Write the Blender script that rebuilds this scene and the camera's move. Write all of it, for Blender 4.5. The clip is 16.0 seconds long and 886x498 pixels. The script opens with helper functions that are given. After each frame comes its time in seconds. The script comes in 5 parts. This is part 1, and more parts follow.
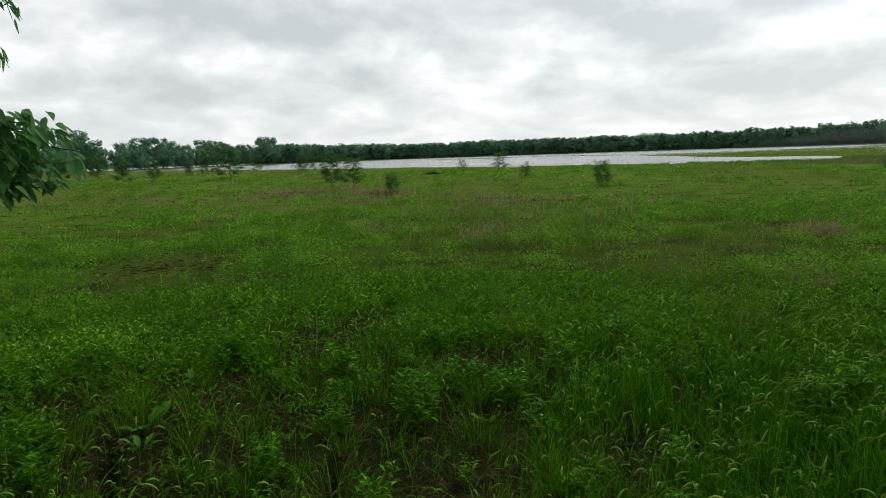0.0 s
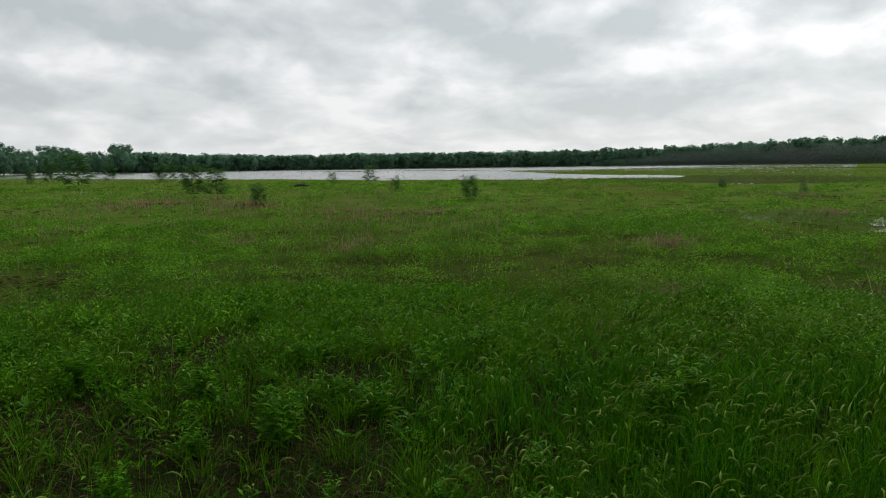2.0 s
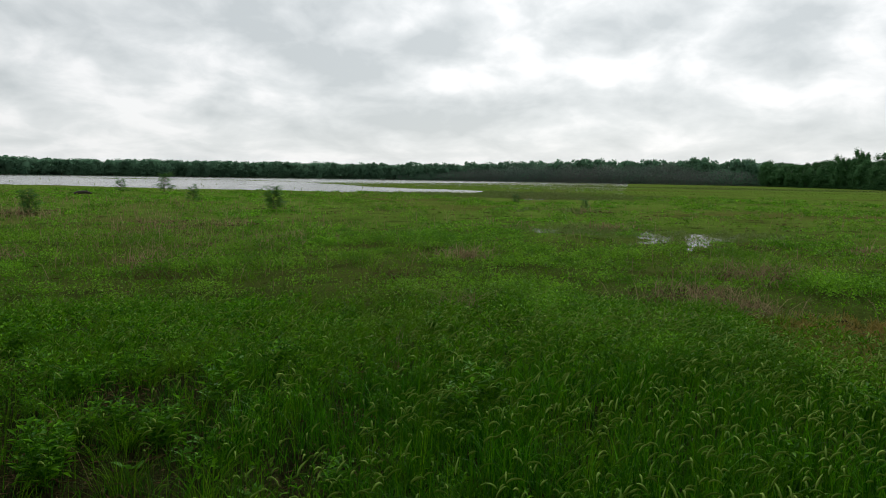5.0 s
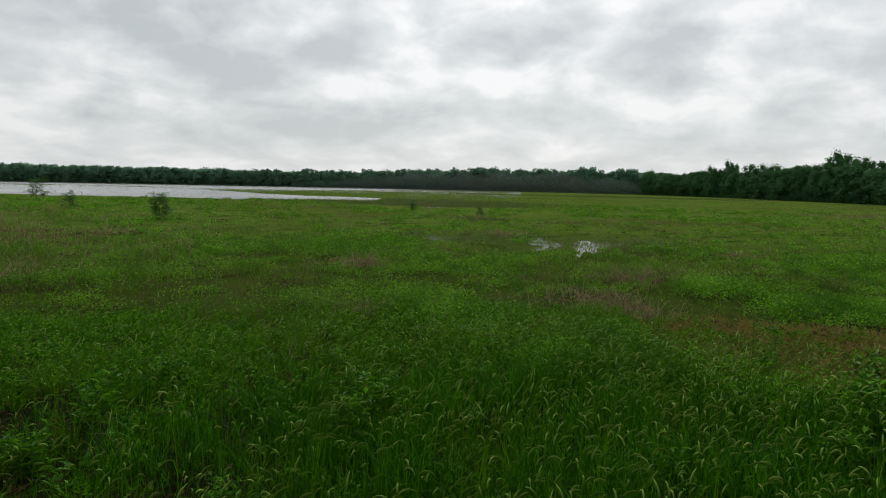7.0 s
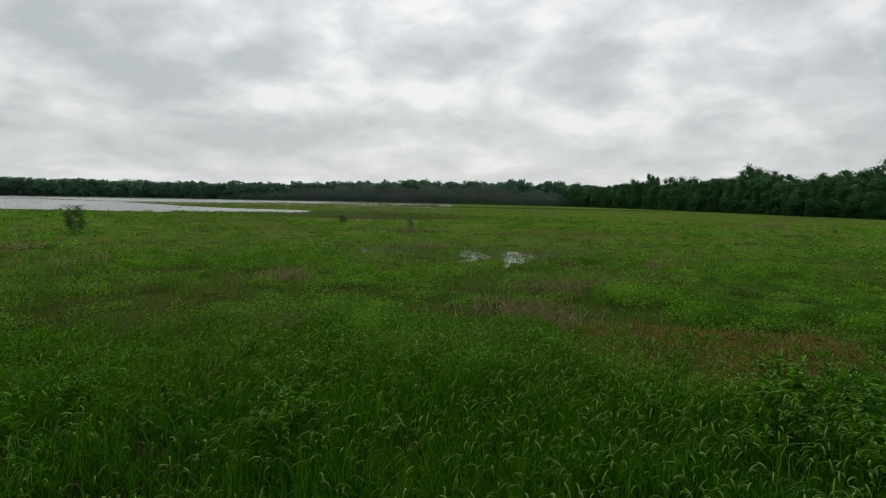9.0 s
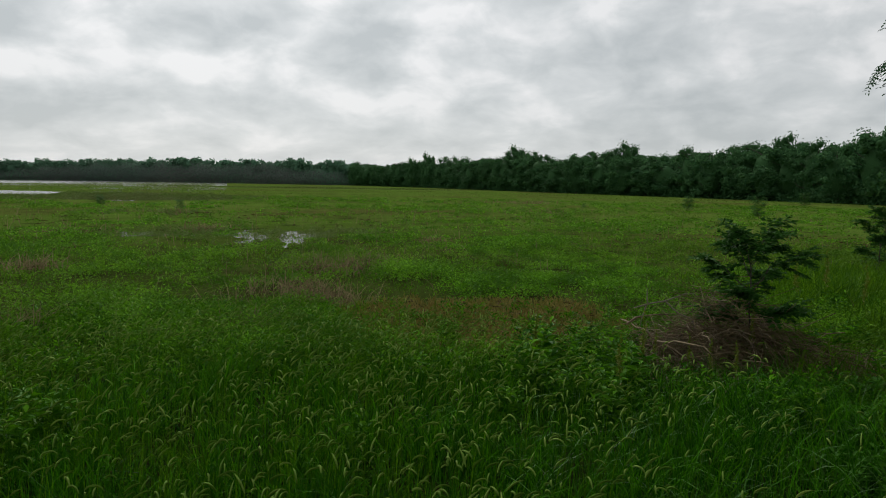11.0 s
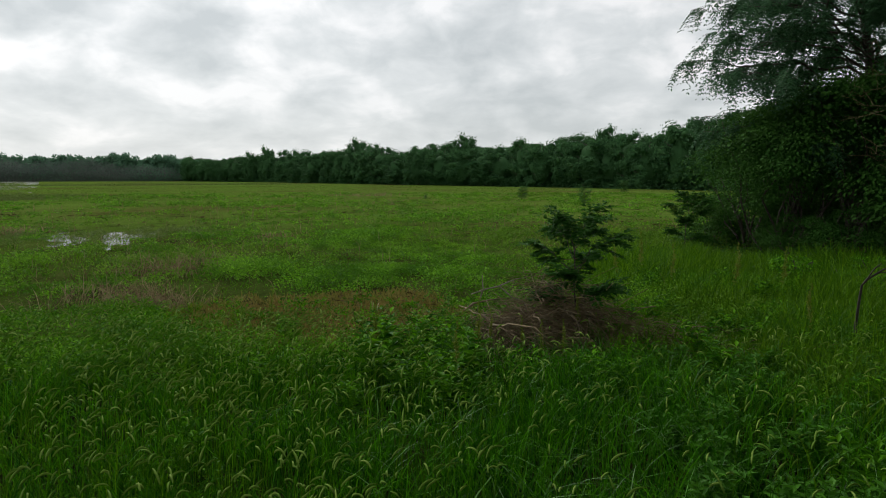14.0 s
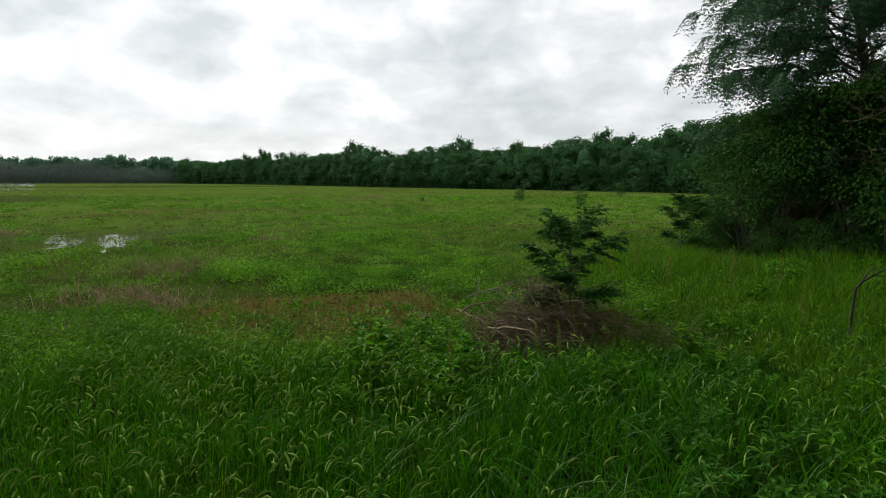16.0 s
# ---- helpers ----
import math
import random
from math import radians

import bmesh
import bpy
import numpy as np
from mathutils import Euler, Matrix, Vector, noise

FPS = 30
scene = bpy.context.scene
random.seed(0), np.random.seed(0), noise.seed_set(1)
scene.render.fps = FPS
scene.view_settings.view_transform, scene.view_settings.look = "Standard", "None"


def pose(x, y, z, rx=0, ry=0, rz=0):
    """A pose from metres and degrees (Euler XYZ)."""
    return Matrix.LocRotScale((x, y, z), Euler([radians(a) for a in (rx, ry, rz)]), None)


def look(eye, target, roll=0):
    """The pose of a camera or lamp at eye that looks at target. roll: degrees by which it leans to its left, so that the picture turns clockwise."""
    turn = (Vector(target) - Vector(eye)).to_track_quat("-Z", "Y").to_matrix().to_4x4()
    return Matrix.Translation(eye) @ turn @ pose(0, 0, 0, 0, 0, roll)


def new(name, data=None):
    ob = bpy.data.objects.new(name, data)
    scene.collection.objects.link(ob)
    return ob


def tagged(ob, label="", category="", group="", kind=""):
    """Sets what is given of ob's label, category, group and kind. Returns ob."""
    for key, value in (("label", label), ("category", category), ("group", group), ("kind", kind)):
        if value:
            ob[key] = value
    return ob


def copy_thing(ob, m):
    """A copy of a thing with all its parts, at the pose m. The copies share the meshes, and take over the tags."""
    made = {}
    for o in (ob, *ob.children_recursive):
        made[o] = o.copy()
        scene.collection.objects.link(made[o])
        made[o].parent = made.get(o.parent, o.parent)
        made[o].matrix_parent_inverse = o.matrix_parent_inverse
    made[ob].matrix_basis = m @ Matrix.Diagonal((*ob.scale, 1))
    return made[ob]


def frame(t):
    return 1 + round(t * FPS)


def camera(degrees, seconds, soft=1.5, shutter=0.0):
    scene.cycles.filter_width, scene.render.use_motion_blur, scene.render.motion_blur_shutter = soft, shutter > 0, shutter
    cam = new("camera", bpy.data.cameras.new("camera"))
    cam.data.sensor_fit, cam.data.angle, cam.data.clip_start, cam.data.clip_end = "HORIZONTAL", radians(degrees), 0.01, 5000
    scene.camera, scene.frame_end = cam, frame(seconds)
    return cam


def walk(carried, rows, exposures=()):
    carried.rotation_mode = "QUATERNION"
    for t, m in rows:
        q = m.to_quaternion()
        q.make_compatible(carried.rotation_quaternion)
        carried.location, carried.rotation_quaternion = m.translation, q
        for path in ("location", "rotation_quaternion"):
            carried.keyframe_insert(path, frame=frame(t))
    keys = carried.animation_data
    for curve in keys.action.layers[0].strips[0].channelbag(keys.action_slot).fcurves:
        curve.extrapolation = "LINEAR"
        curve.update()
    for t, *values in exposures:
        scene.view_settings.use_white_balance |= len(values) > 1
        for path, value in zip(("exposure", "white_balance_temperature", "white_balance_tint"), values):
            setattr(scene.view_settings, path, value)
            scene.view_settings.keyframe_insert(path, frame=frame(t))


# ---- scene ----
cam = camera(65.65, 16.0, soft=1.0)
# seconds, eye, yaw, pitch, roll
PATH = [
    (0, -0.000, -0.000, 1.657, -1.00, -7.91, -1.93),
    (0.5, 0.012, 0.004, 1.655, -3.72, -7.53, -1.70),
    (1, 0.020, 0.006, 1.655, -6.35, -7.21, -1.23),
    (1.5, 0.023, 0.005, 1.651, -8.64, -7.13, -0.85),
    (2, 0.036, 0.008, 1.653, -11.84, -7.05, -0.74),
    (2.5, 0.040, 0.006, 1.654, -14.42, -7.08, -0.62),
    (3, 0.050, 0.005, 1.653, -16.78, -7.30, -0.61),
    (3.5, 0.070, 0.010, 1.654, -19.97, -7.08, -0.27),
    (4, 0.083, 0.016, 1.649, -23.29, -6.57, 0.26),
    (4.5, 0.089, 0.013, 1.650, -25.73, -6.33, 0.68),
    (7, 0.133, 0.014, 1.657, -36.42, -5.25, 1.21),
    (7.5, 0.144, 0.014, 1.645, -38.43, -5.52, 1.50),
    (8, 0.151, 0.007, 1.648, -39.39, -5.00, 1.24),
    (8.2, 0.157, -0.001, 1.654, -39.73, -4.69, 1.37),
    (10.3, 0.188, -0.098, 1.650, -51.84, -5.17, 0.34),
    (10.5, 0.180, -0.102, 1.644, -54.24, -5.51, 0.54),
    (11, 0.201, -0.130, 1.649, -60.20, -5.54, 0.95),
    (11.5, 0.216, -0.145, 1.645, -65.45, -6.17, 1.98),
    (12, 0.229, -0.148, 1.642, -67.54, -6.14, 1.52),
    (12.5, 0.236, -0.158, 1.643, -68.71, -6.06, 0.56),
    (13, 0.242, -0.167, 1.642, -70.68, -6.00, 0.76),
    (13.5, 0.244, -0.178, 1.642, -71.26, -6.37, 0.30),
    (14, 0.253, -0.187, 1.645, -73.07, -6.05, -0.06),
    (14.5, 0.253, -0.187, 1.644, -74.26, -6.07, 0.26),
    (15, 0.256, -0.192, 1.640, -73.86, -6.35, 0.71),
    (15.5, 0.258, -0.191, 1.641, -73.55, -6.64, 0.39),
    (16, 0.256, -0.202, 1.646, -73.32, -5.83, 0.05),
]
walk(cam, [(t, pose(x, y, z, 90 + pitch, 0, yaw) @ pose(0, 0, 0, 0, 0, roll)) for t, x, y, z, yaw, pitch, roll in PATH],
     ((0, 0.20), (0.9, 0.22), (1.5, 0.0), (2, 0.0), (3.5, 0.02), (4.5, 0.08), (6.5, -0.07), (7.5, -0.16), (8, -0.22), (10.6, -0.2), (11.2, -0.22), (11.6, -0.24), (12.0, 0.03), (14.5, 0.0), (15.0, -0.02), (15.5, 0.16), (16, 0.24)))

# ---------------------------------------------------------------- sky and sun
SUN_AZ, SUN_EL = 42.0, 38.0
world = bpy.data.worlds.new("overcast_sky")
scene.world = world
world.use_nodes = True
wn, wl = world.node_tree.nodes, world.node_tree.links
wn.clear()


def wnode(kind, **sets):
    n = wn.new(kind)
    for k, v in sets.items():
        n.inputs[k].default_value = v
    return n


def wmath(op, a, b=None, c=None, clamp=False):
    n = wn.new("ShaderNodeMath")
    n.operation, n.use_clamp = op, clamp
    for i, v in enumerate((a, b, c)):
        if v is None:
            continue
        if isinstance(v, (int, float)):
            n.inputs[i].default_value = v
        else:
            wl.new(v, n.inputs[i])
    return n.outputs[0]


def wmix(f, a, b):
    n = wn.new("ShaderNodeMix")
    n.data_type = "RGBA"
    for sock, v in ((n.inputs[0], f), (n.inputs[6], a), (n.inputs[7], b)):
        if isinstance(v, (int, float)):
            sock.default_value = v
        elif isinstance(v, tuple):
            sock.default_value = (*v, 1)
        else:
            wl.new(v, sock)
    return n.outputs[2]


wcoord = wn.new("ShaderNodeTexCoord")
wsep = wn.new("ShaderNodeSeparateXYZ")
wl.new(wcoord.outputs["Generated"], wsep.inputs[0])
wz = wmath("MAXIMUM", wsep.outputs[2], 0.0)
# banks of cloud lie flatter the lower they stand
wcomb = wn.new("ShaderNodeCombineXYZ")
wl.new(wsep.outputs[0], wcomb.inputs[0])
wl.new(wsep.outputs[1], wcomb.inputs[1])
wl.new(wmath("MULTIPLY", wmath("POWER", wz, 0.72), 1.6), wcomb.inputs[2])


def wnoise(scale, detail, rough, distort):
    n = wnode("ShaderNodeTexNoise", Scale=scale, Detail=detail, Roughness=rough, Distortion=distort)
    wl.new(wcomb.outputs[0], n.inputs["Vector"])
    return n.outputs["Fac"]


puffs = wnoise(11.0, 7.0, 0.52, 0.25)
sheets = wnoise(2.2, 3.0, 0.5, 0.1)
cover = wmath("ADD", wmath("MULTIPLY", puffs, 0.68), wmath("MULTIPLY", sheets, 0.32))
# the thick clouds and the thin bright gaps: bearing, elevation, half width, half height (degrees), weight
THICK = ((-8.5, 9.7, 9.0, 1.8, 0.8), (-7.0, 5.8, 3.8, 0.9, 0.8), (-17.4, 5.2, 3.3, 0.9, 0.8), (9.5, 4.6, 2.8, 1.1, 0.9), (16.8, 10.9, 9.9, 2.2, 1.0), (20.2, 8.2, 5.0, 1.5, 0.9),
         (29.2, 4.8, 7.0, 1.5, 0.8), (28.0, 10.4, 2.1, 1.2, 0.9), (38.0, 11.6, 4.7, 1.0, 0.9), (43.5, 11.3, 2.4, 1.4, 0.9), (52.7, 11.7, 4.5, 2.1, 1.0), (41.0, 5.9, 5.2, 0.9, 0.8),
         (54.5, 8.5, 2.8, 0.9, 0.7), (19.6, 4.7, 4.2, 0.9, 0.7), (69.3, 9.9, 5.2, 1.6, 0.40), (80.0, 7.5, 4.5, 1.7, 0.30))
THIN = ((-13.4, 8.1, 9.0, 0.8, 0.9), (1.1, 7.4, 2.5, 0.9, 1.0), (3.4, 4.9, 3.0, 0.8, 0.9), (13.4, 8.6, 3.2, 0.9, 1.0), (11.4, 5.7, 2.0, 0.9, 0.9), (27.0, 12.6, 3.0, 1.4, 0.8),
        (38.0, 9.0, 8.0, 1.5, 1.1), (27.6, 7.8, 3.6, 0.9, 0.8), (61.5, 10.6, 3.8, 2.0, 0.8), (72.2, 12.9, 4.7, 1.3, 0.7), (76.4, 7.6, 1.6, 0.8, 0.5), (50.0, 6.2, 5.0, 1.2, 0.5))


def wwarp(scale, seed):
    n = wnode("ShaderNodeTexNoise", Scale=scale, Detail=4.0, Roughness=0.55)
    v = wn.new("ShaderNodeVectorMath")
    v.operation = "ADD"
    wl.new(wcomb.outputs[0], v.inputs[0])
    v.inputs[1].default_value = (seed, 2.0 * seed, 0.0)
    wl.new(v.outputs[0], n.inputs["Vector"])
    return wmath("SUBTRACT", n.outputs["Fac"], 0.5)


waz = wmath("ADD", wmath("MULTIPLY", wmath("ARCTAN2", wsep.outputs[0], wsep.outputs[1]), 57.296), wmath("MULTIPLY", wwarp(7.0, 5.0), 9.0))
wel = wmath("ADD", wmath("MULTIPLY", wmath("ARCSINE", wsep.outputs[2]), 57.296), wmath("MULTIPLY", wwarp(8.0, 11.0), 3.6))
for rows, sign in ((THICK, 0.13), (THIN, -0.11)):
    for ca, ce, cw, ch, cs in rows:
        u = wmath("DIVIDE", wmath("SUBTRACT", waz, ca), cw)
        v = wmath("DIVIDE", wmath("SUBTRACT", wel, ce), ch)
        r2_ = wmath("ADD", wmath("MULTIPLY", u, u), wmath("MULTIPLY", v, v))
        cover = wmath("MULTIPLY_ADD", wmath("EXPONENT", wmath("MULTIPLY", r2_, -0.8)), sign * cs, cover)
ramp = wn.new("ShaderNodeValToRGB")
ramp.color_ramp.elements[0].position, ramp.color_ramp.elements[0].color = 0.39, (0.95, 0.955, 0.96, 1)
ramp.color_ramp.elements[1].position, ramp.color_ramp.elements[1].color = 0.67, (0.56, 0.60, 0.615, 1)
e = ramp.color_ramp.elements.new(0.50)
e.color = (0.75, 0.78, 0.79, 1)
wl.new(cover, ramp.inputs[0])
sky = wn.new("ShaderNodeTexSky")
sky.sky_type, sky.sun_disc = "NISHITA", False
sky.sun_elevation, sky.sun_rotation = radians(SUN_EL), radians(SUN_AZ)
dim = wn.new("ShaderNodeMix")
dim.data_type, dim.blend_type = "RGBA", "MULTIPLY"
dim.inputs[0].default_value = 1.0
wl.new(sky.outputs[0], dim.inputs[6])
dim.inputs[7].default_value = (0.12, 0.12, 0.12, 1)
clouds = wmix(0.95, dim.outputs[2], ramp.outputs[0])
# thin even veil low over the horizon
veil = wmath("POWER", wmath("SUBTRACT", 1.0, wz), 14.0)
clouds = wmix(wmath("MULTIPLY", veil, 0.35), clouds, (0.80, 0.83, 0.84))
# brighter where the sun stands behind the cloud
sun_dir = Vector((math.sin(radians(SUN_AZ)) * math.cos(radians(SUN_EL)), math.cos(radians(SUN_AZ)) * math.cos(radians(SUN_EL)), math.sin(radians(SUN_EL))))
wdot = wn.new("ShaderNodeVectorMath")
wdot.operation = "DOT_PRODUCT"
wl.new(wcoord.outputs["Generated"], wdot.inputs[0])
wdot.inputs[1].default_value = sun_dir
glow = wmath("POWER", wmath("MAXIMUM", wdot.outputs["Value"], 0.0), 6.0)
wbg = wn.new("ShaderNodeBackground")
wl.new(clouds, wbg.inputs[0])
wl.new(wmath("MULTIPLY_ADD", glow, 0.30, 0.92), wbg.inputs[1])
wout = wn.new("ShaderNodeOutputWorld")
wl.new(wbg.outputs[0], wout.inputs[0])

sun = new("sun", bpy.data.lights.new("sun", "SUN"))
sun.data.energy, sun.data.angle, sun.data.color = 1.8, radians(25), (1.0, 0.96, 0.9)
sun.matrix_world = look(sun_dir * 50, (0, 0, 0))

# ---------------------------------------------------------------- materials


def ramp_mix(nt, fac, a, b):
    n = nt.nodes.new("ShaderNodeMix")
    n.data_type = "RGBA"
    for sock, v in ((n.inputs[0], fac), (n.inputs[6], a), (n.inputs[7], b)):
        if isinstance(v, (int, float)):
            sock.default_value = v
        elif isinstance(v, tuple):
            sock.default_value = (*v, 1)
        else:
            nt.links.new(v, sock)
    return n.outputs[2]


def noise_fac(nt, scale, detail, lo, hi, kind="Position"):
    geo = nt.nodes.new("ShaderNodeNewGeometry")
    n = nt.nodes.new("ShaderNodeTexNoise")
    n.inputs["Scale"].default_value, n.inputs["Detail"].default_value = scale, detail
    nt.links.new(geo.outputs[kind], n.inputs["Vector"])
    r = nt.nodes.new("ShaderNodeMapRange")
    r.inputs["From Min"].default_value, r.inputs["From Max"].default_value = lo, hi
    nt.links.new(n.outputs["Fac"], r.inputs["Value"])
    return r.outputs[0]


def island(nt):
    return nt.nodes.new("ShaderNodeNewGeometry").outputs["Random Per Island"]


def ramp_half(nt, fac):
    n = nt.nodes.new("ShaderNodeMath")
    n.operation = "MULTIPLY"
    n.inputs[1].default_value = 0.6
    nt.links.new(fac, n.inputs[0])
    return n.outputs[0]


def leaf_material(name, a, b, c, patch=0.6, through_light=0.3, rough=0.55, fine=30.0, gloss=0.10, skew=1.0, broad=None, clump=0.0):
    """Leaves and blades: two greens from blade to blade, a third in patches over the ground, a fourth (broad) over wide stretches."""
    m = bpy.data.materials.new(name)
    m.use_nodes = True
    nt = m.node_tree
    bsdf = nt.nodes["Principled BSDF"]
    pick = nt.nodes.new("ShaderNodeMath")
    pick.operation = "POWER"
    pick.inputs[1].default_value = skew
    nt.links.new(island(nt), pick.inputs[0])
    col = ramp_mix(nt, pick.outputs[0], a, b)
    col = ramp_mix(nt, ramp_half(nt, noise_fac(nt, patch, 3.0, 0.42, 0.66)), col, c)
    if broad:
        col = ramp_mix(nt, ramp_half(nt, noise_fac(nt, 0.09, 4.0, 0.45, 0.62)), col, broad)
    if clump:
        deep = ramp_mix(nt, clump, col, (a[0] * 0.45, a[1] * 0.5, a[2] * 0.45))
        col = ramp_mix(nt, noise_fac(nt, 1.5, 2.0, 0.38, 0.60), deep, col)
    vein = noise_fac(nt, fine, 2.0, 0.3, 0.75)
    dark = ramp_mix(nt, 0.22, col, (a[0] * 0.4, a[1] * 0.4, a[2] * 0.4))
    col = ramp_mix(nt, vein, dark, col)
    nt.links.new(col, bsdf.inputs["Base Color"])
    bsdf.inputs["Roughness"].default_value = rough
    bsdf.inputs["Specular IOR Level"].default_value = gloss
    tr = nt.nodes.new("ShaderNodeBsdfTranslucent")
    nt.links.new(col, tr.inputs[0])
    mix = nt.nodes.new("ShaderNodeMixShader")
    mix.inputs[0].default_value = through_light
    nt.links.new(bsdf.outputs[0], mix.inputs[1])
    nt.links.new(tr.outputs[0], mix.inputs[2])
    nt.links.new(mix.outputs[0], nt.nodes["Material Output"].inputs[0])
    return m


def rough_material(name, a, b, scale=20.0, rough=0.85, bump=0.4, islands=True):
    m = bpy.data.materials.new(name)
    m.use_nodes = True
    nt = m.node_tree
    bsdf = nt.nodes["Principled BSDF"]
    f = noise_fac(nt, scale, 6.0, 0.3, 0.7)
    col = ramp_mix(nt, f, a, b)
    if islands:
        col = ramp_mix(nt, island(nt), col, ramp_mix(nt, 0.5, col, (b[0] * 0.5, b[1] * 0.5, b[2] * 0.5)))
    nt.links.new(col, bsdf.inputs["Base Color"])
    bsdf.inputs["Roughness"].default_value = rough
    bm_ = nt.nodes.new("ShaderNodeBump")
    bm_.inputs["Strength"].default_value, bm_.inputs["Distance"].default_value = bump, 0.01
    nt.links.new(f, bm_.inputs["Height"])
    nt.links.new(bm_.outputs[0], bsdf.inputs["Normal"])
    return m


GRASS = leaf_material("grass_blades", (0.020, 0.082, 0.001), (0.172, 0.396, 0.008), (0.086, 0.180, 0.006), patch=0.5, rough=0.5, gloss=0.04, skew=1.8)
LUSH = leaf_material("lush_grass", (0.007, 0.060, 0.001), (0.110, 0.400, 0.005), (0.026, 0.130, 0.002), patch=0.8, through_light=0.25, rough=0.35, gloss=0.06, skew=2.0)
ARCHING = leaf_material("arching_blades", (0.014, 0.072, 0.003), (0.070, 0.235, 0.010), (0.034, 0.120, 0.005), patch=0.8, through_light=0.25, rough=0.40, gloss=0.14)
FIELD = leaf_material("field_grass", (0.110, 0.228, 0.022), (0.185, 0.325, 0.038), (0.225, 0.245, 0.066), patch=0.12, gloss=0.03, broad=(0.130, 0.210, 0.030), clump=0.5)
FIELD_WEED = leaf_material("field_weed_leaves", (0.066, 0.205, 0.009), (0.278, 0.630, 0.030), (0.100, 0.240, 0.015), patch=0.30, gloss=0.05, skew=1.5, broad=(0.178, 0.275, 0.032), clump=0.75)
SEDGE = leaf_material("marsh_sedge", (0.095, 0.165, 0.030), (0.150, 0.215, 0.048), (0.135, 0.150, 0.055), patch=0.1)
WEED = leaf_material("weed_leaves", (0.018, 0.098, 0.002), (0.172, 0.460, 0.009), (0.055, 0.176, 0.004), patch=0.7, gloss=0.05, rough=0.5, skew=1.7)
HEADS = leaf_material("seed_heads", (0.125, 0.240, 0.028), (0.320, 0.450, 0.092), (0.112, 0.230, 0.024), patch=2.0, rough=0.6, gloss=0.05, skew=1.3)
STRAW = leaf_material("dead_stalks", (0.200, 0.150, 0.080), (0.360, 0.290, 0.170), (0.150, 0.110, 0.060), patch=1.5, through_light=0.2, rough=0.9, gloss=0.01)
LITTER = leaf_material("dead_litter", (0.048, 0.033, 0.015), (0.140, 0.098, 0.046), (0.030, 0.021, 0.010), patch=2.0, through_light=0.1, rough=0.85, gloss=0.03)
TALL = leaf_material("tall_grass_blades", (0.030, 0.108, 0.004), (0.165, 0.345, 0.011), (0.094, 0.195, 0.007), patch=0.5, rough=0.45, gloss=0.04, skew=2.0)
DOCK = leaf_material("dock_leaves", (0.030, 0.125, 0.008), (0.085, 0.260, 0.018), (0.050, 0.165, 0.011), patch=3.0, fine=60.0, through_light=0.3, rough=0.5, gloss=0.08)
SPIKE = leaf_material("seed_spikes", (0.140, 0.190, 0.020), (0.200, 0.240, 0.035), (0.160, 0.190, 0.030), patch=3.0)
TURF = leaf_material("short_turf", (0.170, 0.180, 0.031), (0.300, 0.245, 0.064), (0.265, 0.170, 0.057), patch=1.2, through_light=0.2)
TREE_LEAF = leaf_material("tree_leaves", (0.034, 0.104, 0.042), (0.086, 0.198, 0.066), (0.062, 0.150, 0.056), patch=0.25, fine=6.0, gloss=0.02)
# far woods: distance haze is mixed into both base colours, lifted and blued
HAZY_LEAF = leaf_material("far_leaves", (0.090, 0.196, 0.124), (0.155, 0.295, 0.172), (0.118, 0.235, 0.146), patch=0.05, fine=1.0, through_light=0.4, gloss=0.02)
HAZY_BARE_WOOD = leaf_material("leafless_twigs", (0.128, 0.160, 0.138), (0.190, 0.202, 0.176), (0.118, 0.180, 0.142), patch=0.04, through_light=0.35, rough=0.9, fine=1.0, gloss=0.02)
LOCUST_LEAF = leaf_material("locust_leaves", (0.036, 0.104, 0.046), (0.072, 0.168, 0.066), (0.052, 0.126, 0.058), patch=0.6, fine=15.0, gloss=0.10, through_light=0.35)
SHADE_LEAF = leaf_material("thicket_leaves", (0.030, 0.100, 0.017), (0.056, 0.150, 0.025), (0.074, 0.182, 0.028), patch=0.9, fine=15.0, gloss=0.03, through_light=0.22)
SAPLING_LEAF = leaf_material("sapling_leaves", (0.022, 0.088, 0.013), (0.054, 0.150, 0.023), (0.038, 0.112, 0.017), patch=1.0, fine=20.0, gloss=0.04)
FIELD_SAPLING = leaf_material("pale_sapling_leaves", (0.046, 0.138, 0.030), (0.094, 0.218, 0.050), (0.066, 0.165, 0.038), patch=1.0, fine=10.0, through_light=0.4, gloss=0.04)
BROAD_LEAF = leaf_material("broad_leaves", (0.070, 0.205, 0.060), (0.125, 0.300, 0.085), (0.095, 0.235, 0.068), patch=3.0, fine=40.0, through_light=0.5, gloss=0.2)
BARK = rough_material("bark", (0.035, 0.028, 0.021), (0.085, 0.070, 0.054), 35.0)
TWIG = rough_material("dry_twigs", (0.030, 0.021, 0.010), (0.270, 0.198, 0.100), 9.0)
PALE_TWIG = rough_material("weathered_twigs", (0.160, 0.130, 0.100), (0.260, 0.220, 0.175), 25.0)
DARK_WOOD = rough_material("wet_log_wood", (0.018, 0.014, 0.010), (0.045, 0.035, 0.025), 12.0)


